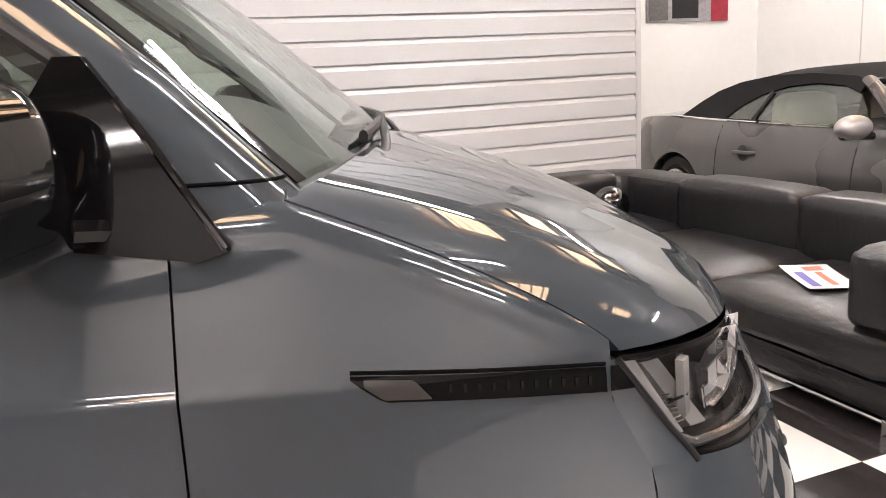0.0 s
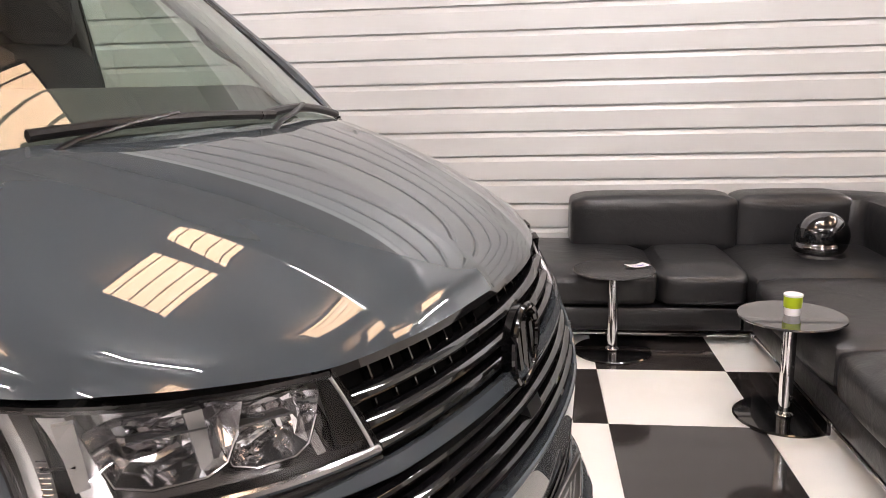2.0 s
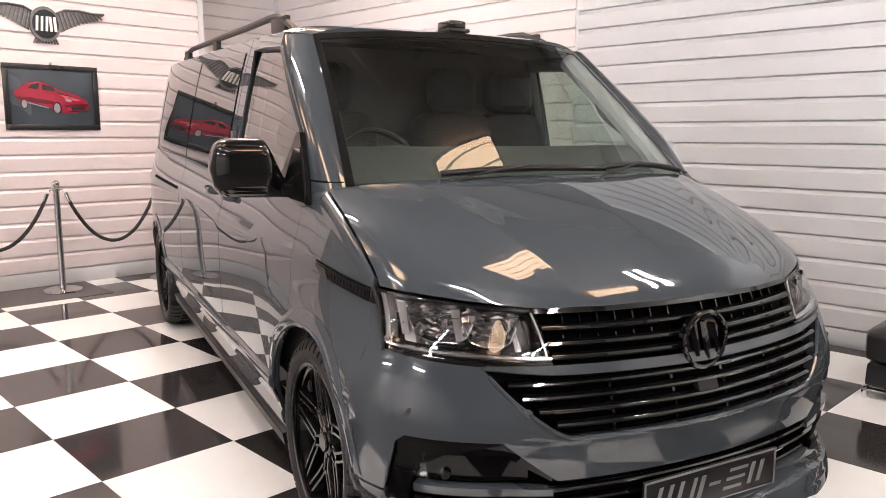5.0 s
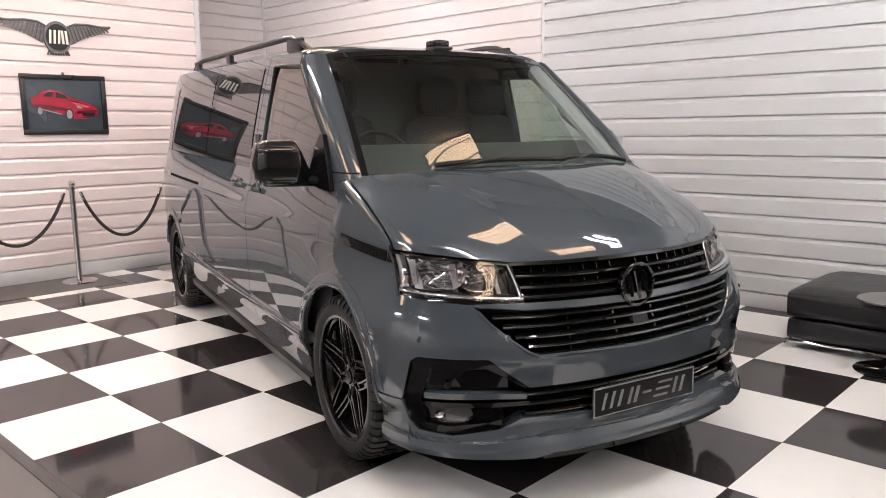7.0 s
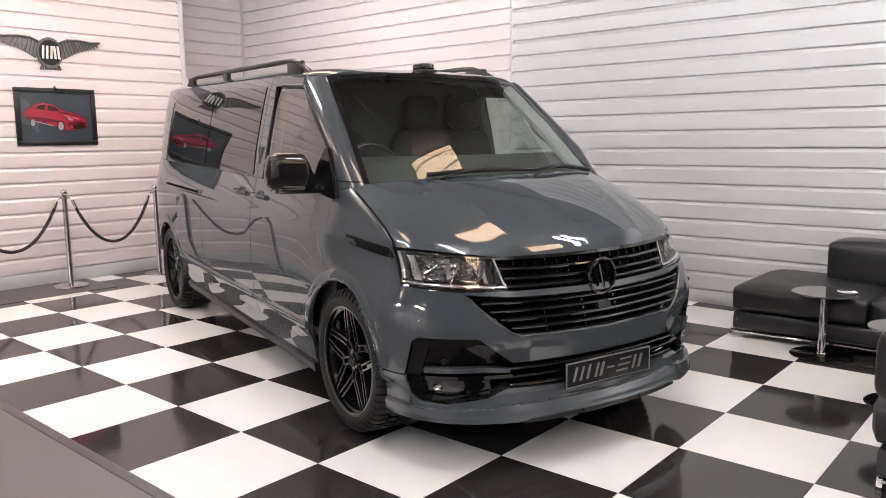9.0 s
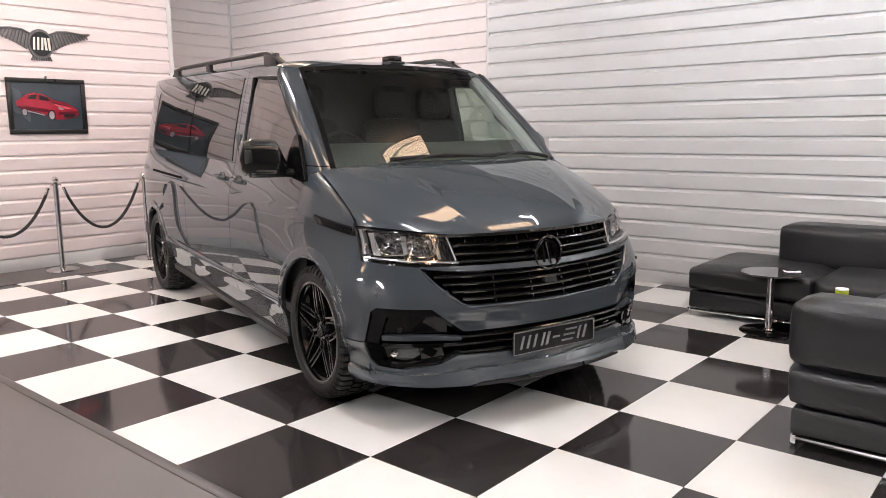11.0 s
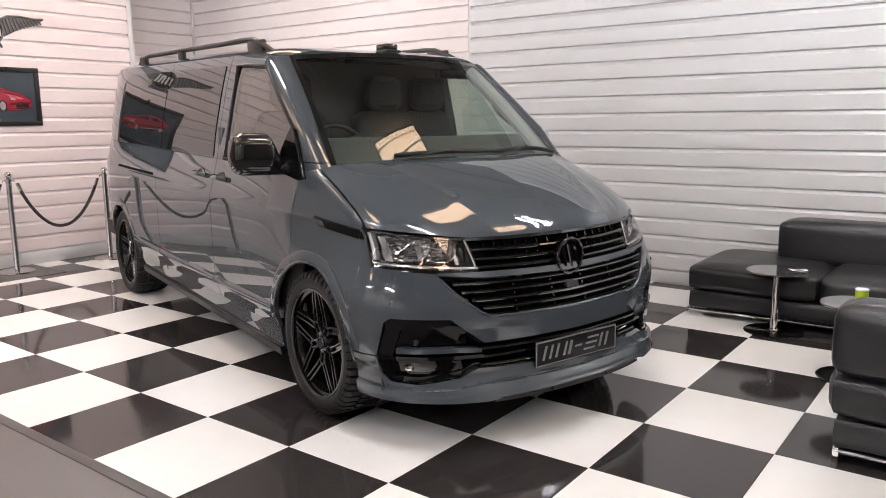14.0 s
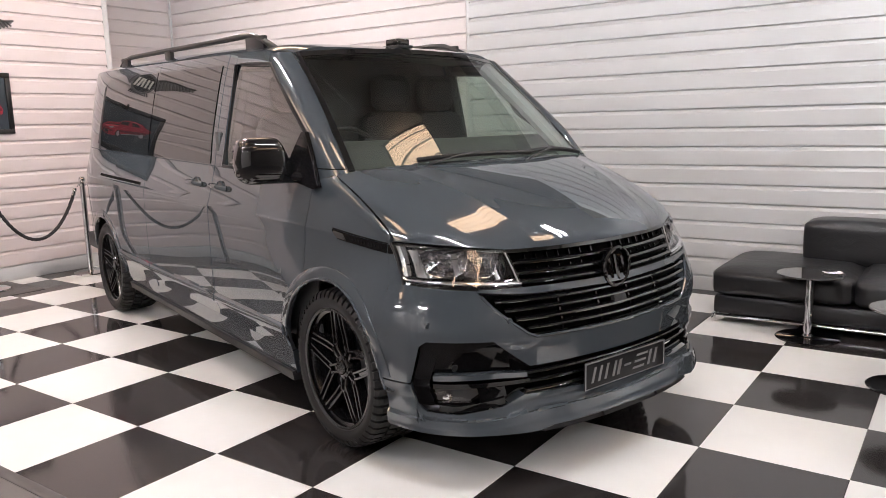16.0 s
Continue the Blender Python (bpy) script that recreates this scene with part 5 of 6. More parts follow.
    HL_TOP = [(0.34, 0.907), (0.375, 0.905), (0.6, 0.925), (0.8, 0.938), (0.95, 0.945)]
    inner = lambda z: broken([(0.77, 0.347), (0.912, 0.392)], z)
    lamp = lambda q, z, sg=sg, inner=inner: nose(sg * lerp(inner(z), 0.945, q), z)
    at_s = lambda q: 0.36 + 0.585 * q
    hl_lo, hl_hi = lambda q: of(HL_LOW)(at_s(q)), lambda q: of(HL_TOP)(at_s(q))
    hl = part("headlight", skin(lamp, span(0, 1, 30), hl_lo, hl_hi, 8, -0.082, 0.01), LAMP_HOUSING, van, "clear headlight with chrome reflectors")
    part("lens", skin(lamp, span(0, 1, 30), hl_lo, hl_hi, 8, 0.003, 0.0), LENS_GLASS, hl, "clear headlight lens").visible_shadow = False
    part("light_strip", tube(along(ab(0.352, 0.9, 26), lambda q: of(HL_LOW)(q) + 0.011, 0.008), 0.0085, 8, flat=0.9), LAMP_SILVER, hl, "bright lower light strip")
    part("inner_strip", tube([Vector(nose(sg * (inner(z) + 0.006), z)) - Vector((0.006, 0, 0)) for z in span(0.785, 0.902, 8)], 0.003, 8), LAMP_SATIN, hl, "bright inner edge of the lamp")
    part("bezel", skin(nose, ab(0.36, 0.90, 26), lambda s: of(HL_LOW)(s) + 0.019, lambda s: of(HL_LOW)(s) + 0.032, 2, -0.024, 0.05), GLOSS_BLACK, hl)
    part("bezel", skin(nose, ab(0.395, 0.94, 26), lambda s: of(HL_TOP)(s) - 0.006, lambda s: of(HL_TOP)(s) + 0.003, 2, -0.002, 0.05), GLOSS_BLACK, hl)
    part("inner_cover", skin(lambda q, z, sg=sg, inner=inner: nose(sg * (inner(z) + 0.012 + 0.085 * q), z), span(0, 1, 6), 0.80, 0.9, 6, -0.062, 0), GLOSS_BLACK, hl, "gloss black inner lamp cover")
    part("inner_fin", skin(lambda q, z, sg=sg: nose(sg * (0.415 + 0.3 * (z - 0.80) + 0.016 * q), z), span(0, 1, 2), 0.812, 0.893, 4, -0.034, 0.02), LAMP_HOUSING, hl)
    # slanted satin guides at the outer end
    for z_edge, w, za, zb, dep in (([(0.80, 0.872), (0.94, 0.905)], 0.03, 0.83, 0.935, -0.014), ([(0.80, 0.752), (0.94, 0.825)], 0.055, 0.822, 0.926, -0.034)):
        part("light_guide", skin(lambda q, z, sg=sg, z_edge=z_edge: nose(sg * (q + broken(z_edge, z)), z), span(0.0, w, 4), za, zb, 6, dep, 0.03), LAMP_SATIN, hl, "satin silver light guide")
    part("guide_step", tube([Vector(nose(sg * q, 0.866)) - Vector((0.03, 0, 0)) for q in (0.782, 0.81, 0.84)], 0.0022, 6), GLOSS_BLACK, hl)
    for k in range(7):
        za = 0.838 + 0.006 * k
        part("lens_rib", tube(along([sg * q for q in (0.862, 0.872, 0.882)], lambda q, za=za: za, 0.016), 0.0014, 5), LAMP_SILVER, hl)
    for s0, wide_, high in ((0.665, 0.097, 0.052), (0.512, 0.078, 0.049)):
        c = Vector(nose(sg * s0, of(HL_LOW)(s0) + 0.026 + high))
        n1 = Vector((c.x - 0.1, c.y * 0.55, 0)).normalized()
        e1 = n1.cross(Vector((0, 0, 1))).normalized() * -sg
        up = Vector((0, 0, 1))
        bowl = bmesh.new()
        rows = []
        # a slant-sided faceted bowl, stepping in to the bulb
        for j, (rr, dep) in enumerate(((0.18, 0.076), (0.34, 0.071), (0.5, 0.066), (0.66, 0.055), (0.82, 0.040), (1.0, 0.016))):
            rows.append([bowl.verts.new(c - n1 * (dep + (0.005 if (i + j) % 2 and 0 < j < 5 else 0.0)) + e1 * (q[0] * rr * wide_) + up * (q[1] * rr * high)) for i, q in enumerate(((1.0, 0.8), (0.72, 1.0), (0.1, 0.97), (-0.55, 1.0), (-0.98, 0.82), (-0.9, 0.1), (-0.72, -0.72), (-0.45, -1.0), (0.25, -1.0), (0.7, -0.72), (0.86, 0.0)))])
        for a, b in zip(rows, rows[1:]):
            for i in range(11):
                bowl.faces.new((a[i], a[(i + 1) % 11], b[(i + 1) % 11], b[i]))
        bowl.faces.new(rows[0])
        low_rim = [v.co.copy() for v in rows[-1][5:11]]
        refl = part("reflector", bowl, LAMP_SILVER, hl, "faceted chrome reflector", smooth=False)
        part("reflector_rim", tube(low_rim, 0.0022, 6), LAMP_SILVER, refl, "thin chrome lower rim")
        part("bulb", lathe([(0.0, 0.016), (0.009, 0.013), (0.012, 0.004), (0.012, -0.012), (0.0, -0.012)], 14, at=tuple(c - n1 * 0.056), axis="x"), CHROME, refl)
        part("shade", skin(lambda q, v, c=c, n1=n1, e1=e1, w=wide_, h=high: tuple(c - n1 * lerp(0.064, 0.02, v) + e1 * (q * w * 0.5) + Vector((0, 0, h * lerp(0.1, 0.26, v)))), span(-1, 1, 4), 0, 1, 3, 0, 0.003), LAMP_GREY, refl, "dark shade over the bulb")
        a0 = c - n1 * 0.03 + e1 * (wide_ * 1.08)
        part("divider", outline([(-0.012, -high * 0.7), (0.006, -high * 0.75), (0.022, high), (-0.002, high)], 0.012, frame_of=lambda a, b, c2, a0=a0, e1=e1, n1=n1: tuple(a0 + e1 * a + Vector((0, 0, b)) - n1 * c2)), LAMP_SATIN, hl)
    outer = lambda z: broken([(0.79, 0.90), (0.815, 0.908), (0.84, 0.922), (0.93, 0.95), (0.955, 0.955)], z)
    def front_skin(q, z, sg=sg):
        """From the headlight's edge back to the wing's front edge."""
        p, e = Vector(nose(sg * lerp(outer(z), 1.0, q), z)), Vector(nose(sg, z))
        if z > 0.885:
            w = Vector(WINGS[sg](0.36, z))
            p += q * (w - e)
        return tuple(p)

    part("wing_front", skin(front_skin, span(0, 1, 6), 0.80, 0.944, 12, 0, 0), PAINT, van)
    part("strip_end", skin(front_skin, span(-0.02, 1.04, 6), 0.902, 0.936, 3, 0.0035, 0.006), PIANO_BLACK, van, "gloss black end of the side strip")
    part("lamp_seal", tube([Vector(nose(sg * (outer(z) - 0.004), z)) for z in span(0.795, 0.944, 10)], 0.0055, 8), SATIN_BLACK, hl, "black rubber lamp seal")
    part("under_strip", skin(nose, ab(0.345, 0.9, 20), lambda s: max(of(MID_TOP)(s) + 0.001, bar_top(s) + 0.001) if abs(s) < 0.53 else of(MID_TOP)(s) + 0.001, lambda s: of(HL_LOW)(s) + 0.004, 2, -0.008, 0.02), GLOSS_BLACK, van, "gloss black strip under the headlight")

# round emblem on the grille: ring and plain zigzag bars
c = Vector((0.805, 0, 0.795))
emblem = part("grille_emblem", lathe([(0.0, -0.02), (0.08, -0.02), (0.083, -0.004), (0.0, -0.004)], 40, at=tuple(c), axis="x"), GLOSS_BLACK, van, "round gloss black emblem on the grille")
part("ring", tube([c + Vector((0.004, 0.079 * math.cos(2 * math.pi * k / 40), 0.079 * math.sin(2 * math.pi * k / 40))) for k in range(40)], 0.008, 8, closed=True), GLOSS_BLACK, emblem)
for k in (-1, 0, 1):
    part("emblem_bar", tube([c + Vector((0.002, 0.040 * k - 0.015, 0.056 - 0.012 * abs(k))), c + Vector((0.002, 0.040 * k + 0.015, -0.056 + 0.012 * abs(k)))], 0.008, 6), GLOSS_BLACK, emblem)


# show plate with plain slanted bars
plate = part("show_plate", box((0.858, -0.262, 0.326), (0.866, 0.262, 0.442), 0.003), SATIN_BLACK, van, "black show plate with silver slanted bars")
for lo, hi in (((-0.26, 0.434), (0.26, 0.44)), ((-0.26, 0.328), (0.26, 0.331)), ((-0.262, 0.328), (-0.256, 0.44)), ((0.256, 0.328), (0.262, 0.44))):
    part("plate_edge", box((0.8662, lo[0], lo[1]), (0.868, hi[0], hi[1])), PLATE_GREY, plate, smooth=False)
for y0, y1, z0, z1 in ((-0.215, -0.195, 0.352, 0.415), (-0.175, -0.155, 0.352, 0.415), (-0.135, -0.115, 0.352, 0.415), (-0.085, -0.065, 0.352, 0.415), (-0.055, -0.03, 0.352, 0.415), (-0.015, 0.03, 0.378, 0.39), (0.05, 0.125, 0.352, 0.364), (0.055, 0.13, 0.378, 0.39), (0.06, 0.135, 0.404, 0.416), (0.15, 0.172, 0.352, 0.415), (0.188, 0.21, 0.352, 0.415)):
    if z1 - z0 > 0.03:
        y1 = lerp(y0, y1, 0.7)
    else:
        z1 = lerp(z0, z1, 0.75)
    sl = 0.3
    part("plate_bar", outline([(y0 + sl * (z0 - 0.384), z0), (y1 + sl * (z0 - 0.384), z0), (y1 + sl * (z1 - 0.384), z1), (y0 + sl * (z1 - 0.384), z1)], 0.0015, frame_of=lambda a, b, c2: (0.8664 + c2, a, b)), PLATE_GREY, plate, smooth=False)

# ---- cabin ----
def dash_skin(t, v):
    x = lerp(0.0, -0.42, v)
    return (x - 0.10 * t * t, t * 0.77, 1.16 + 0.155 * math.sin(min(1, v * 1.25) * math.pi * 0.5) - (0.25 * max(0, v - 0.82) if v > 0.82 else 0))


dash = part("dashboard", skin(dash_skin, span(-1, 1, 20), 0, 1, 14, 0, 0.2), DASH, van, "dark dashboard")
part("instrument_hood", lathe([(0.0, -0.1), (0.07, -0.09), (0.1, 0.0), (0.0, 0.02)], 20, at=(-0.38, -0.42, 1.225), axis="x"), TRIM_DARK, dash)
wheel_c, ax = Vector((-0.50, -0.44, 1.215)), Vector((0.86, 0, 0.5)).normalized()
e1, e2 = Vector((0, 1, 0)), ax.cross(Vector((0, 1, 0)))
steer = part("steering_wheel", tube([wheel_c + 0.18 * (math.cos(2 * math.pi * k / 36) * e1 + math.sin(2 * math.pi * k / 36) * e2) for k in range(36)], 0.013, 8, closed=True), SATIN_BLACK, van)
for a in (0.1, math.pi - 0.1, -math.pi / 2):
    part("spoke", tube([wheel_c, wheel_c + 0.18 * (math.cos(a) * e1 + math.sin(a) * e2)], 0.014, 6), SATIN_BLACK, steer)
part("hub", lathe([(0.0, -0.02), (0.07, -0.02), (0.06, 0.02), (0, 0.025)], 20, at=tuple(wheel_c), axis="x"), SATIN_BLACK, steer)
for y0, w in ((-0.44, 0.24), (0.22, 0.24), (0.56, 0.2)):
    seat = part("cab_seat", cushion((-1.12, y0 - w, 0.72), (-0.55, y0 + w * 0.9, 0.9), 0.05, 0.02, 6), CLOTH, van, "dark cloth cab seat")
    part("backrest", cushion((-1.17, y0 - w * 0.92, 0.85), (-1.02, y0 + w * 0.9, 1.43), 0.05, 0.02, 6), CLOTH, seat)
    part("headrest", cushion((-1.16, y0 - 0.12, 1.46), (-1.05, y0 + 0.12, 1.66), 0.04, 0.01, 6), CLOTH, seat)
part("bulkhead", box((-1.24, -0.86, 0.4), (-1.20, 0.86, 1.35), 0.004), BULKHEAD, van)
part("bulkhead_upper", skin(lambda t, z: (-1.215, t * (side(-1.215, z) - 0.03), z), span(-1, 1, 8), 1.35, 1.75, 6, 0, 0.01), BULKHEAD, van)
part("headlining", skin(lambda t, v: tuple(Vector(roof_map(t * 0.95, v)) - Vector((0.0, 0, 0.045))), span(-1, 1, 12), 0.02, 0.2, 6, 0, 0.005), TRIM_DARK, van)
part("cab_floor", box((-1.3, -0.8, 0.38), (0.3, 0.8, 0.42)), TRIM_DARK, van, smooth=False)
part("load_floor", box((-4.3, -0.82, 0.3), (-1.25, 0.82, 0.42)), SATIN_BLACK, van, smooth=False)
part("engine_tray", box((-0.3, -0.45, 0.22), (0.62, 0.45, 0.30)), SATIN_BLACK, van, smooth=False)
part("under_tray", box((-4.2, -0.55, 0.2), (-0.3, 0.55, 0.3)), SATIN_BLACK, van, smooth=False)
for sg in (-1, 1):
    part("door_card", skin(lambda x, z, sg=sg: (x, sg * (side(x, z) - 0.07), z), span(-1.2, -0.18, 10), 0.45, 1.15, 6, 0, 0.01), TRIM_DARK, van)
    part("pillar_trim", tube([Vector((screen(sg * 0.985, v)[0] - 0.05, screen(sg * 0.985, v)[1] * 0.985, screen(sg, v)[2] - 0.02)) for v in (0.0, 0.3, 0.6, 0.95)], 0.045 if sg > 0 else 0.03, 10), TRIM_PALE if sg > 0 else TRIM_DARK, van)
    edge = [(-1.14, 1.17), (-0.2, 1.17), (-0.3, 1.34), (-0.5, 1.5), (-0.72, 1.665), (-0.78, 1.685), (-1.08, 1.695), (-1.13, 1.67)]
    part("inner_door_frame", tube([(x, sg * (side(x, z) - 0.055), z) for x, z in edge], 0.03, 8, closed=True), TRIM_DARK, van)
    if sg > 0:
        part("grab_handle", tube([Vector(screen(0.93, v)) + Vector((-0.10, 0, -0.02)) - Vector((0.045 * math.sin(math.pi * (v - 0.34) / 0.26), 0, 0)) for v in [0.34 + 0.026 * k for k in range(11)]], 0.011, 8), SATIN_BLACK, van)
    for c0 in (0.0, -WB):
        bm = bmesh.new()
        rows = []
        for k in range(17):
            a = math.pi * k / 16
            rows.append([bm.verts.new((c0 + 0.43 * math.cos(a), sg * y, 0.32 + 0.43 * math.sin(a))) for y in (0.86, 0.5)])
        for p, q in zip(rows, rows[1:]):
            bm.faces.new((p[0], p[1], q[1], q[0]))
        part("wheel_arch_liner", bm, SATIN_BLACK, van, smooth=False)

for ob in list(van.children_recursive):
    if not ob.get("level"):
        seen_mesh = ob.data
        if not seen_mesh.get("raked"):
            for v in seen_mesh.vertices:
                v.co.z -= RAKE * min(v.co.x, 0.0)
            seen_mesh["raked"] = 1


# ---- wheels ----
def wheel(parent, r=0.355, rim=0.268, width=0.26):
    """Black alloy with five twin spokes and a low tyre; its face looks to -y, its centre is at the origin."""
    bm = bmesh.new()
    n = 120
    prof = [(rim - 0.004, 0.006), (rim + 0.004, -0.008), (rim + 0.02, -0.013), (r - 0.056, -0.016), (r - 0.042, -0.013), (r - 0.036, -0.004), (r - 0.03, 0.012), (r - 0.024, 0.04), (r - 0.018, 0.085), (r - 0.018, width / 2),
            (r - 0.018, width - 0.085), (r - 0.02, width - 0.04), (r - 0.024, width - 0.012), (r - 0.026, width + 0.008), (r - 0.04, width + 0.014), (rim, width)]
    rings = []
    for j, (rr, y) in enumerate(prof):
        ring = []
        for k in range(n):
            q = rr
            a = 2 * math.pi * k / n
            ring.append(bm.verts.new((q * math.cos(a), y, q * math.sin(a))))
        rings.append(ring)
    for a, b in zip(rings, rings[1:]):
        for k in range(n):
            bm.faces.new((a[k], a[(k + 1) % n], b[(k + 1) % n], b[k]))
    barrel = part("wheel", lathe([(rim - 0.012, -0.004), (rim, -0.006), (rim + 0.003, 0.0), (rim, 0.01), (rim - 0.022, 0.02), (rim - 0.035, 0.06), (rim - 0.04, width)], 64, caps=False), RIM_BLACK, parent, "black alloy wheel with twin spokes")
    me = barrel.data
    for v in me.vertices:
        v.co = Vector((v.co.x, v.co.z, v.co.y))
    part("tyre", bm, RUBBER, barrel, "low-profile black tyre")
    # tread blocks: two shoulders and two ribs of slanted blocks
    verts, faces = [], []
    for stops, count, shift in ((((-0.0135, 0.034), (-0.004, 0.016), (0.014, 0.0055), (0.062, 0.0)), 54, 0.3), (((0.074, 0.0), (0.122, 0.0)), 50, -0.5), (((0.136, 0.0), (0.186, 0.0)), 50, 0.5),
                                (((0.198, 0.001), (0.242, 0.0055), (0.26, 0.0135), (0.272, 0.028)), 58, -0.35)):
        for k in range(count):
            a0 = 2 * math.pi * k / count
            da = 2 * math.pi / count * 0.7
            b = len(verts)
            for i, (y, drop) in enumerate(stops):
                sh = shift * da * i / (len(stops) - 1)
                for aa, rr in ((a0 + sh, r - drop - 0.02), (a0 + sh, r - drop), (a0 + sh + da, r - drop), (a0 + sh + da, r - drop - 0.02)):
                    verts.append((rr * math.cos(aa), y, rr * math.sin(aa)))
            for i in range(len(stops) - 1):
                c = b + 4 * i
                faces += [(c + 1, c + 5, c + 6, c + 2), (c, c + 4, c + 5, c + 1), (c + 2, c + 6, c + 7, c + 3)]
            e = b + 4 * (len(stops) - 1)
            faces += [(b, b + 1, b + 2, b + 3), (e + 3, e + 2, e + 1, e)]
    tread = bpy.data.meshes.new("tread")
    tread.from_pydata(verts, [], faces)
    tread.materials.append(RUBBER)
    tread_ob = new("tread", tread)
    tread_ob.parent = barrel
    tagged(tread_ob, "tyre tread blocks", kind="stuff")
    part("backing", lathe([(0.0, 0.11), (rim - 0.04, 0.11), (rim - 0.04, 0.115), (0.0, 0.115)], 48, axis="y"), DARK_HOLE, barrel)
    part("brake_disc", lathe([(0.05, 0.085), (0.16, 0.085), (0.16, 0.1), (0.05, 0.1)], 40, axis="y", caps=False), LAMP_GREY, barrel, "dark steel brake disc")
    part("hub", lathe([(0.0, 0.018), (0.03, 0.018), (0.034, 0.022), (0.034, 0.026), (0.05, 0.03), (0.06, 0.05), (0.07, 0.09), (0.0, 0.09)], 30, axis="y"), RIM_BLACK, barrel)
    for k in range(5):
        a = -math.pi / 2 + 2 * math.pi * k / 5
        d, e = Vector((math.cos(a), 0, math.sin(a))), Vector((-math.sin(a), 0, math.cos(a)))
        # each arm leaves the hub and splits into two grooved legs
        arm = [(0.04, 0.0, 0.034), (0.075, 0.0, 0.03), (0.108, 0.0, 0.027)]
        legs = [[(0.094, sg * 0.010, 0.027), (0.135, sg * 0.044, 0.022), (0.18, sg * 0.086, 0.014), (0.221, sg * 0.126, 0.008)] for sg in (-1, 1)]
        for path, w in ((arm, 0.023), (legs[0], 0.019), (legs[1], 0.019)):
            cs = [d * q[0] + e * q[1] + Vector((0, q[2], 0)) for q in path]
            sp = bmesh.new()
            rows = []
            for j, c0 in enumerate(cs):
                dd = (cs[min(j + 1, len(cs) - 1)] - cs[max(j - 1, 0)]).normalized()
                f = dd.cross(Vector((0, 1, 0))).normalized()
                rows.append([sp.verts.new(c0 + f * (w * q) + Vector((0, dep, 0))) for q, dep in ((1.05, 0.045), (1.0, 0.003), (0.92, 0.0), (0.5, 0.0), (0.36, 0.012), (-0.36, 0.012), (-0.5, 0.0), (-0.92, 0.0), (-1.0, 0.003), (-1.05, 0.045))])
            for u, v in zip(rows, rows[1:]):
                for i in range(9):
                    sp.faces.new((u[i], u[i + 1], v[i + 1], v[i]))
            part("spoke", sp, RIM_BLACK, barrel)
        b = d * 0.045 + e * 0.0
        part("wheel_bolt", lathe([(0.0, 0.026), (0.009, 0.026), (0.01, 0.04), (0.0, 0.04)], 8, at=tuple(d.cross(Vector((0, 1, 0))) * 0.045 + Vector((0, 0, 0))), axis="y"), RIM_BLACK, barrel)
    return barrel


w0 = wheel(van)
w0.matrix_basis = pose(0, -0.892, 0.355)
for x, sg in ((-WB, -1), (0, 1), (-WB, 1)):
    w = copy_thing(w0, pose(x, sg * 0.892, 0.355, 0, 0, 180 if sg > 0 else 0))


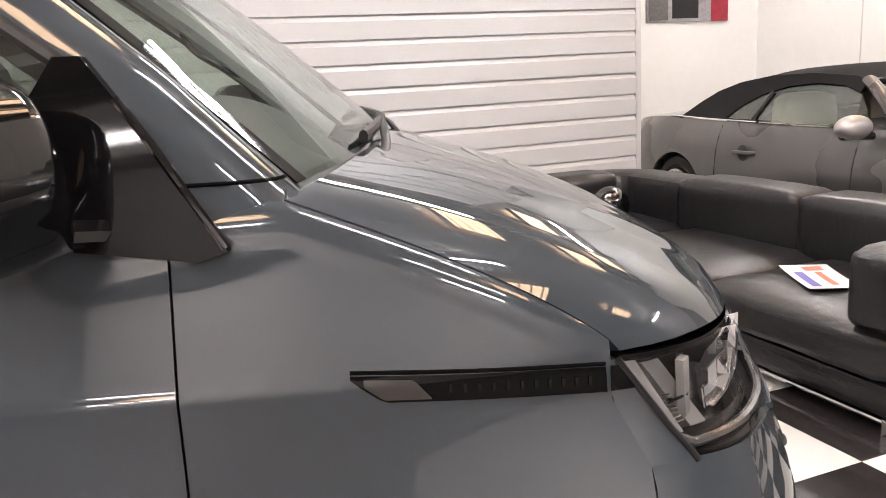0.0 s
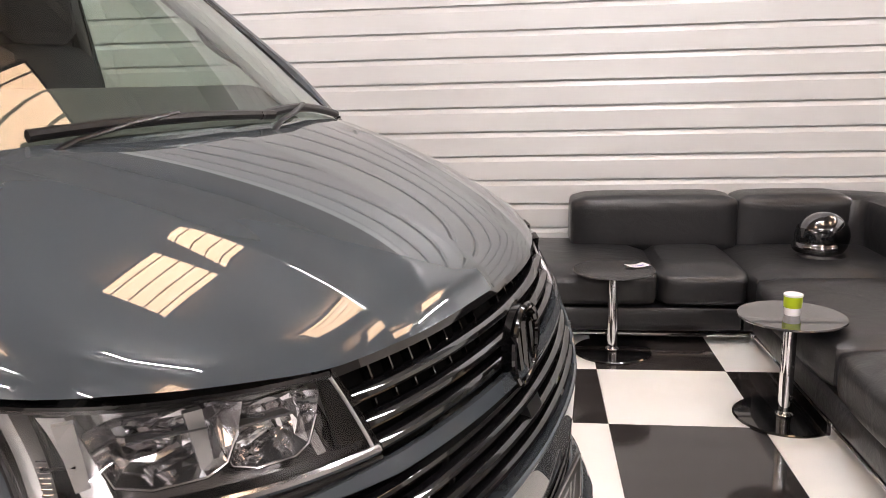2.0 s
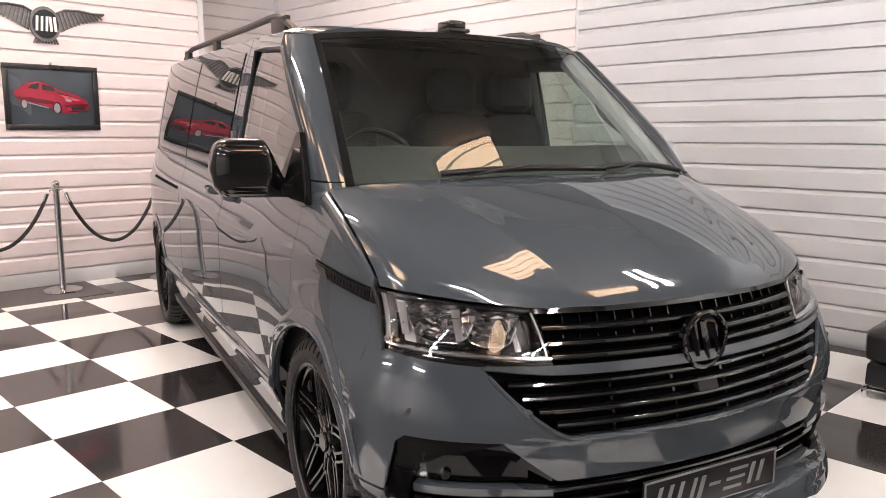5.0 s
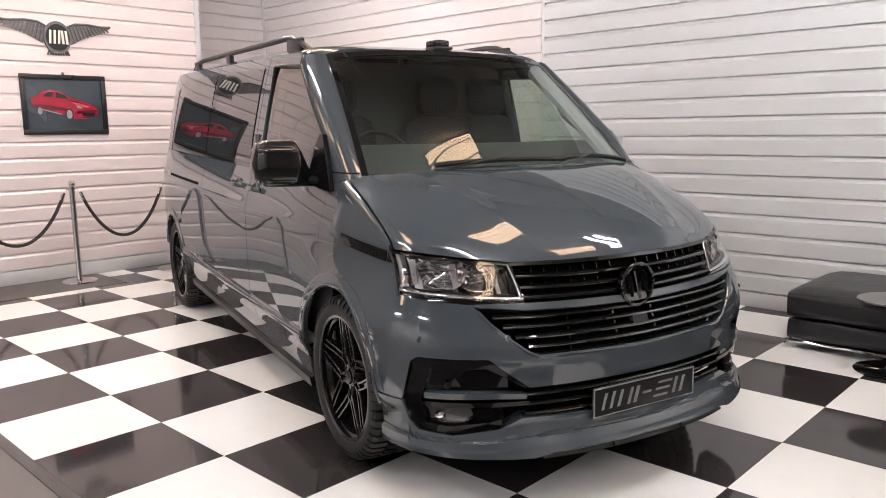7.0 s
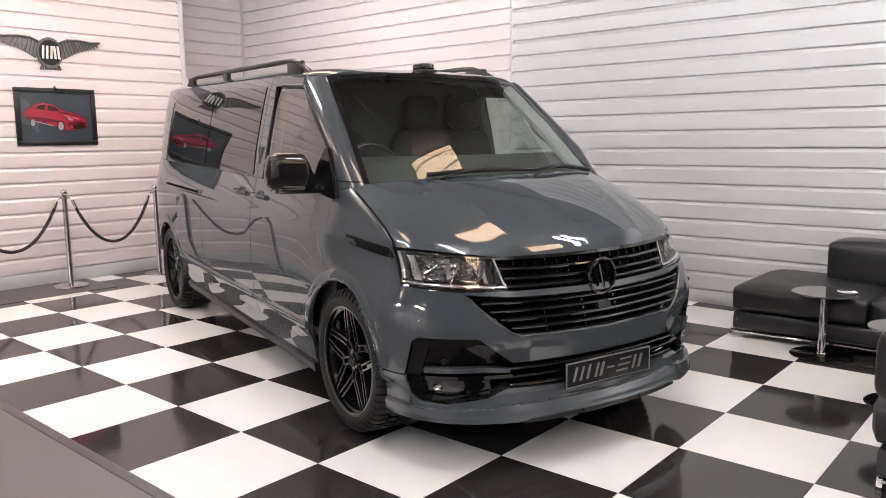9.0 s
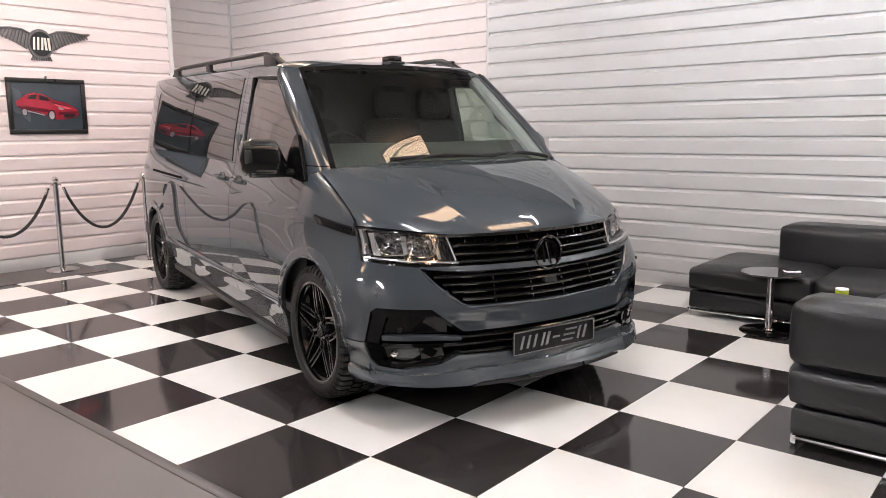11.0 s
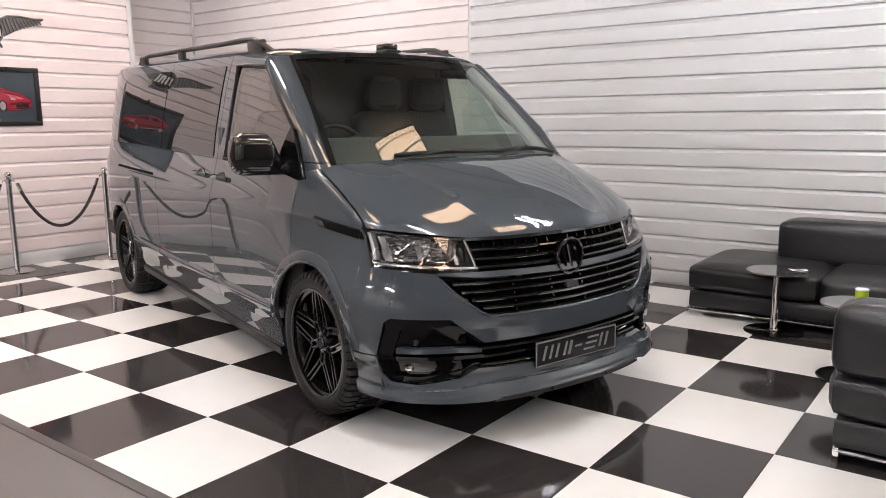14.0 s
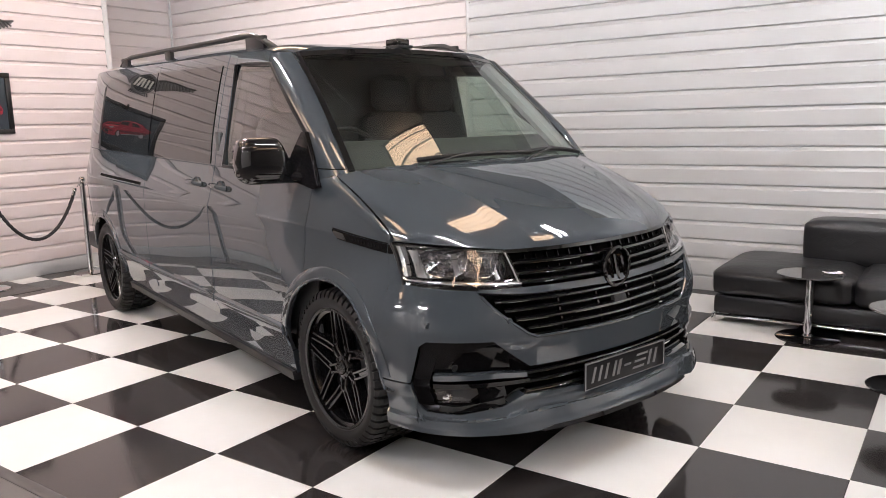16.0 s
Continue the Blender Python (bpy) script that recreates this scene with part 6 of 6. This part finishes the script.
# ---- the convertible in the next bay ----
def convertible():
    ob = thing("convertible", "dark grey convertible with a black soft top behind the sofa", "car", (4.42, 4.32, 0), -95.2)
    # x forward from the rear axle; the side towards the sofa is -y
    TOPZ = [(-0.98, 0.72), (-0.9, 0.86), (-0.6, 0.94), (-0.2, 0.96), (0.3, 0.945), (1.2, 0.93), (1.9, 0.93), (2.3, 0.9), (3.0, 0.84), (3.5, 0.72), (3.62, 0.5)]
    WID = [(-0.98, 0.6), (-0.9, 0.74), (-0.7, 0.85), (-0.2, 0.92), (0.2, 0.915), (1.0, 0.89), (2.0, 0.9), (2.75, 0.915), (3.3, 0.8), (3.6, 0.55), (3.62, 0.4)]
    HALF_C = [(0.0, 0.9), (0.15, 0.955), (0.5, 1.0), (0.72, 0.985), (0.9, 0.945), (1.0, 0.9)]

    def flank_c(x, f):
        top = curve(TOPZ, x)
        return (x, -curve(WID, x) * curve(HALF_C, f), lerp(0.2, top, f))

    def low(x):
        top = curve(TOPZ, x)
        for c0 in (0.0, 2.65):
            d = abs(x - c0)
            if d < 0.36:
                return max(0.0, (0.33 + math.sqrt(0.36**2 - d * d) - 0.2) / (top - 0.2))
        return 0.02

    xs = span(-0.97, 3.6, 60, {round(c0 + 0.36 * math.cos(math.pi * k / 16), 4) for c0 in (0, 2.65) for k in range(17)})
    for sg in (1, -1):
        f = (lambda x, v: flank_c(x, v)) if sg == 1 else (lambda x, v: (flank_c(x, v)[0], -flank_c(x, v)[1], flank_c(x, v)[2]))
        part("body_side", skin(f, xs, low, 1.0, 16, 0, 0.02), CAR_GREY, ob)

    def deck(t, x):
        w, z = curve(WID, x) * 0.9, curve(TOPZ, x)
        return (x, t * w, z + 0.045 * (1 - t * t))

    part("boot_lid", skin(deck, span(-1, 1, 16), -0.96, 0.17, 14, 0, 0.02), CAR_GREY, ob)
    part("bonnet", skin(deck, span(-1, 1, 16), 2.02, 3.58, 18, 0, 0.02), CAR_GREY, ob)
    part("tail", skin(lambda t, z: (-0.97 - 0.03 * (1 - t * t), t * 0.6, z), span(-1, 1, 10), 0.25, 0.74, 8, 0, 0.02), CAR_GREY, ob)
    HOOD = [(-0.07, 0.965), (0.1, 1.08), (0.4, 1.22), (0.75, 1.285), (1.15, 1.295), (1.5, 1.25), (1.65, 1.21)]
    HOODW = [(-0.07, 0.80), (0.25, 0.76), (0.65, 0.64), (1.15, 0.60), (1.65, 0.6)]

    def soft(t, x):
        a = abs(t)
        zt = curve(HOOD, x)
        edge = max(0.965, lerp(0.96, 1.2, max(0, min(1, (x - 0.2) / 0.4))))
        return (x, t * curve(HOODW, x), zt - (zt - min(edge, zt - 0.005)) * a**4)

    part("soft_top", skin(soft, span(-1, 1, 20), -0.07, 1.65, 24, 0, 0.02), SOFT_TOP, ob, "black fabric hood")
    for sg in (-1, 1):
        lay = lambda a, b, c2, sg=sg: (a + 0.15, sg * (lerp(0.835, 0.63, (b - 0.95) / 0.28) - c2), b)
        arc = [(0.36, 0.96), (0.46, 1.05), (0.6, 1.12), (0.8, 1.17), (1.05, 1.188), (1.3, 1.17), (1.44, 1.13), (1.6, 1.0), (1.66, 0.945)]
        part("hood_side", outline([(-0.2, 0.95), (-0.05, 1.06), (0.1, 1.145), (0.3, 1.205), (0.6, 1.245), (1.0, 1.25), (1.35, 1.225), (1.46, 1.19)] + arc[6::-1], 0.02, frame_of=lay), SOFT_TOP, ob)
        part("side_window", outline(arc, 0.006, frame_of=lambda a, b, c2: (lay(a, b, c2 + 0.01))), DOOR_GLASS, ob, "clear side glass").visible_shadow = False
        part("window_post", tube([lay(0.66, 0.955, -0.004), lay(0.70, 1.14, -0.004)], 0.011, 6), SATIN_BLACK, ob)
        part("waist_trim", tube([(x, sg * (curve(WID, x) * 0.905), curve(TOPZ, x) + 0.006) for x in span(-0.15, 1.7, 14)], 0.008, 6), CHROME, ob, "chrome waist strip")
        part("windscreen_pillar", tube([(2.0, sg * 0.80, 0.93), (1.7, sg * 0.68, 1.14), (1.59, sg * 0.64, 1.2)], 0.042, 10, flat=0.7), CAR_GREY, ob)
        # no hollow is cut; a dark disc stands for its shade
        part("handle_recess", lathe([(0.0, 0.003), (0.05, 0.002), (0.056, 0.0), (0.0, -0.004)], 18, at=(0.80, sg * 0.893, 0.735), axis="y"), TRIM_DARK, ob)
        part("door_handle", tube([(0.68, sg * 0.875, 0.735), (0.72, sg * 0.91, 0.737), (0.87, sg * 0.91, 0.737), (0.91, sg * 0.88, 0.735)], 0.016, 8), CAR_GREY, ob)
        bm = bmesh.new()
        bmesh.ops.create_uvsphere(bm, u_segments=18, v_segments=12, radius=1)
        for v in bm.verts:
            v.co = Vector((1.86 + 0.075 * v.co.x, sg * (1.0 + 0.115 * v.co.y), 0.955 + 0.07 * v.co.z))
        mir = part("door_mirror", bm, CAR_SILVER, ob, "silver door mirror cap")
        part("mirror_base", tube([(1.80, sg * 0.93, 0.905), (1.84, sg * 1.0, 0.9), (1.86, sg * 1.08, 0.905)], 0.016, 8), SATIN_BLACK, mir)
        part("mirror_foot", tube([(1.84, sg * 0.85, 0.9), (1.86, sg * 0.95, 0.91)], 0.025, 8), SATIN_BLACK, mir)
        for x, z in ((0.5, 0.94), (1.75, 0.93)):
            part("door_gap", tube([(x, sg * (curve(WID, x) * curve(HALF_C, f) + 0.001), lerp(0.2, curve(TOPZ, x), f)) for f in (0.1, 0.3, 0.5, 0.7, 0.85, 0.96)], 0.004, 4), SATIN_BLACK, ob)
        for x in (0.0, 2.65):
            wh = part("wheel", lathe([(0.2, -0.02), (0.225, -0.03), (0.235, 0.0), (0.22, 0.18)], 40, at=(x, 0, 0.33), axis="y", caps=False), STEEL, ob, "silver alloy wheel")
            for v in wh.data.vertices:
                v.co.y = sg * (0.86 - v.co.y)
            ty = part("tyre", lathe([(0.228, 0.0), (0.26, -0.02), (0.315, -0.012), (0.33, 0.02), (0.33, 0.18), (0.3, 0.21), (0.228, 0.2)], 48, at=(x, 0, 0.33), axis="y", caps=False), RUBBER, wh)
            for v in ty.data.vertices:
                v.co.y = sg * (0.86 - v.co.y)
            for k in range(9):
                a = 2 * math.pi * k / 9
                part("spoke", tube([(x + 0.03 * math.cos(a), sg * 0.86, 0.33 + 0.03 * math.sin(a)), (x + 0.215 * math.cos(a), sg * 0.875, 0.33 + 0.215 * math.sin(a))], 0.013, 6), STEEL, wh)
            part("wheel_well", lathe([(0.0, 0.0), (0.355, 0.0), (0.355, 0.02), (0.0, 0.02)], 30, at=(x, sg * 0.6, 0.33), axis="y"), DARK_HOLE, ob)
    part("front_screen", outline([(-0.66, 0), (0.66, 0), (0.6, 0.42), (-0.6, 0.42)], 0.006, frame_of=lambda a, b, c2: (2.01 - b * 0.98, a * 1.1, 0.95 + 0.62 * b - c2)), DOOR_GLASS, ob).visible_shadow = False
    for y in (-0.38, 0.38):
        seat = part("seat", cushion((0.7, y - 0.22, 0.6), (0.87, y + 0.22, 1.1), 0.05, 0.02, 5), material("tan_leather", (0.5, 0.42, 0.34), 0.5, spread=0.1), ob, "pale leather seat")
    part("dash", box((1.4, -0.78, 0.75), (1.85, 0.78, 0.96), 0.05), TRIM_DARK, ob)
    part("cabin_floor", box((0.2, -0.8, 0.3), (1.9, 0.8, 0.4)), TRIM_DARK, ob, smooth=False)
    part("under_body", box((-0.8, -0.6, 0.16), (3.4, 0.6, 0.3)), SATIN_BLACK, ob, smooth=False)
    return ob


convertible()


# ---- floor tiles, last ----
def tile_bm():
    bm = bmesh.new()
    h, b = TILE / 2 - 0.0008, 0.0015
    lo_ = [bm.verts.new((sx * h, sy * h, -0.004)) for sx, sy in ((-1, -1), (1, -1), (1, 1), (-1, 1))]
    mid = [bm.verts.new((sx * h, sy * h, -0.0012)) for sx, sy in ((-1, -1), (1, -1), (1, 1), (-1, 1))]
    top = [bm.verts.new((sx * (h - b), sy * (h - b), 0.0)) for sx, sy in ((-1, -1), (1, -1), (1, 1), (-1, 1))]
    bm.faces.new(top)
    for a, c in ((lo_, mid), (mid, top)):
        for k in range(4):
            bm.faces.new((a[k], a[(k + 1) % 4], c[(k + 1) % 4], c[k]))
    return bm


white = part("tile", tile_bm(), WHITE_TILE, base, smooth=False)
black = part("tile", tile_bm(), BLACK_TILE, base, smooth=False)
used = {0: False, 1: False}
for i in range(-11, 11):
    for j in range(-1, 12):
        x, y = (i + 0.5) * TILE, (j + 0.5) * TILE
        if x < ALCOVE + 0.2 or (y > NORTH + 0.25 and x < 3.0) or x > EAST or y > BAY:
            continue
        odd = (i + j) % 2
        src = black if odd else white
        ob = src if not used[odd] else new("tile", src.data)
        used[odd] = True
        ob.parent = base
        ob.location = (x, y, 0)
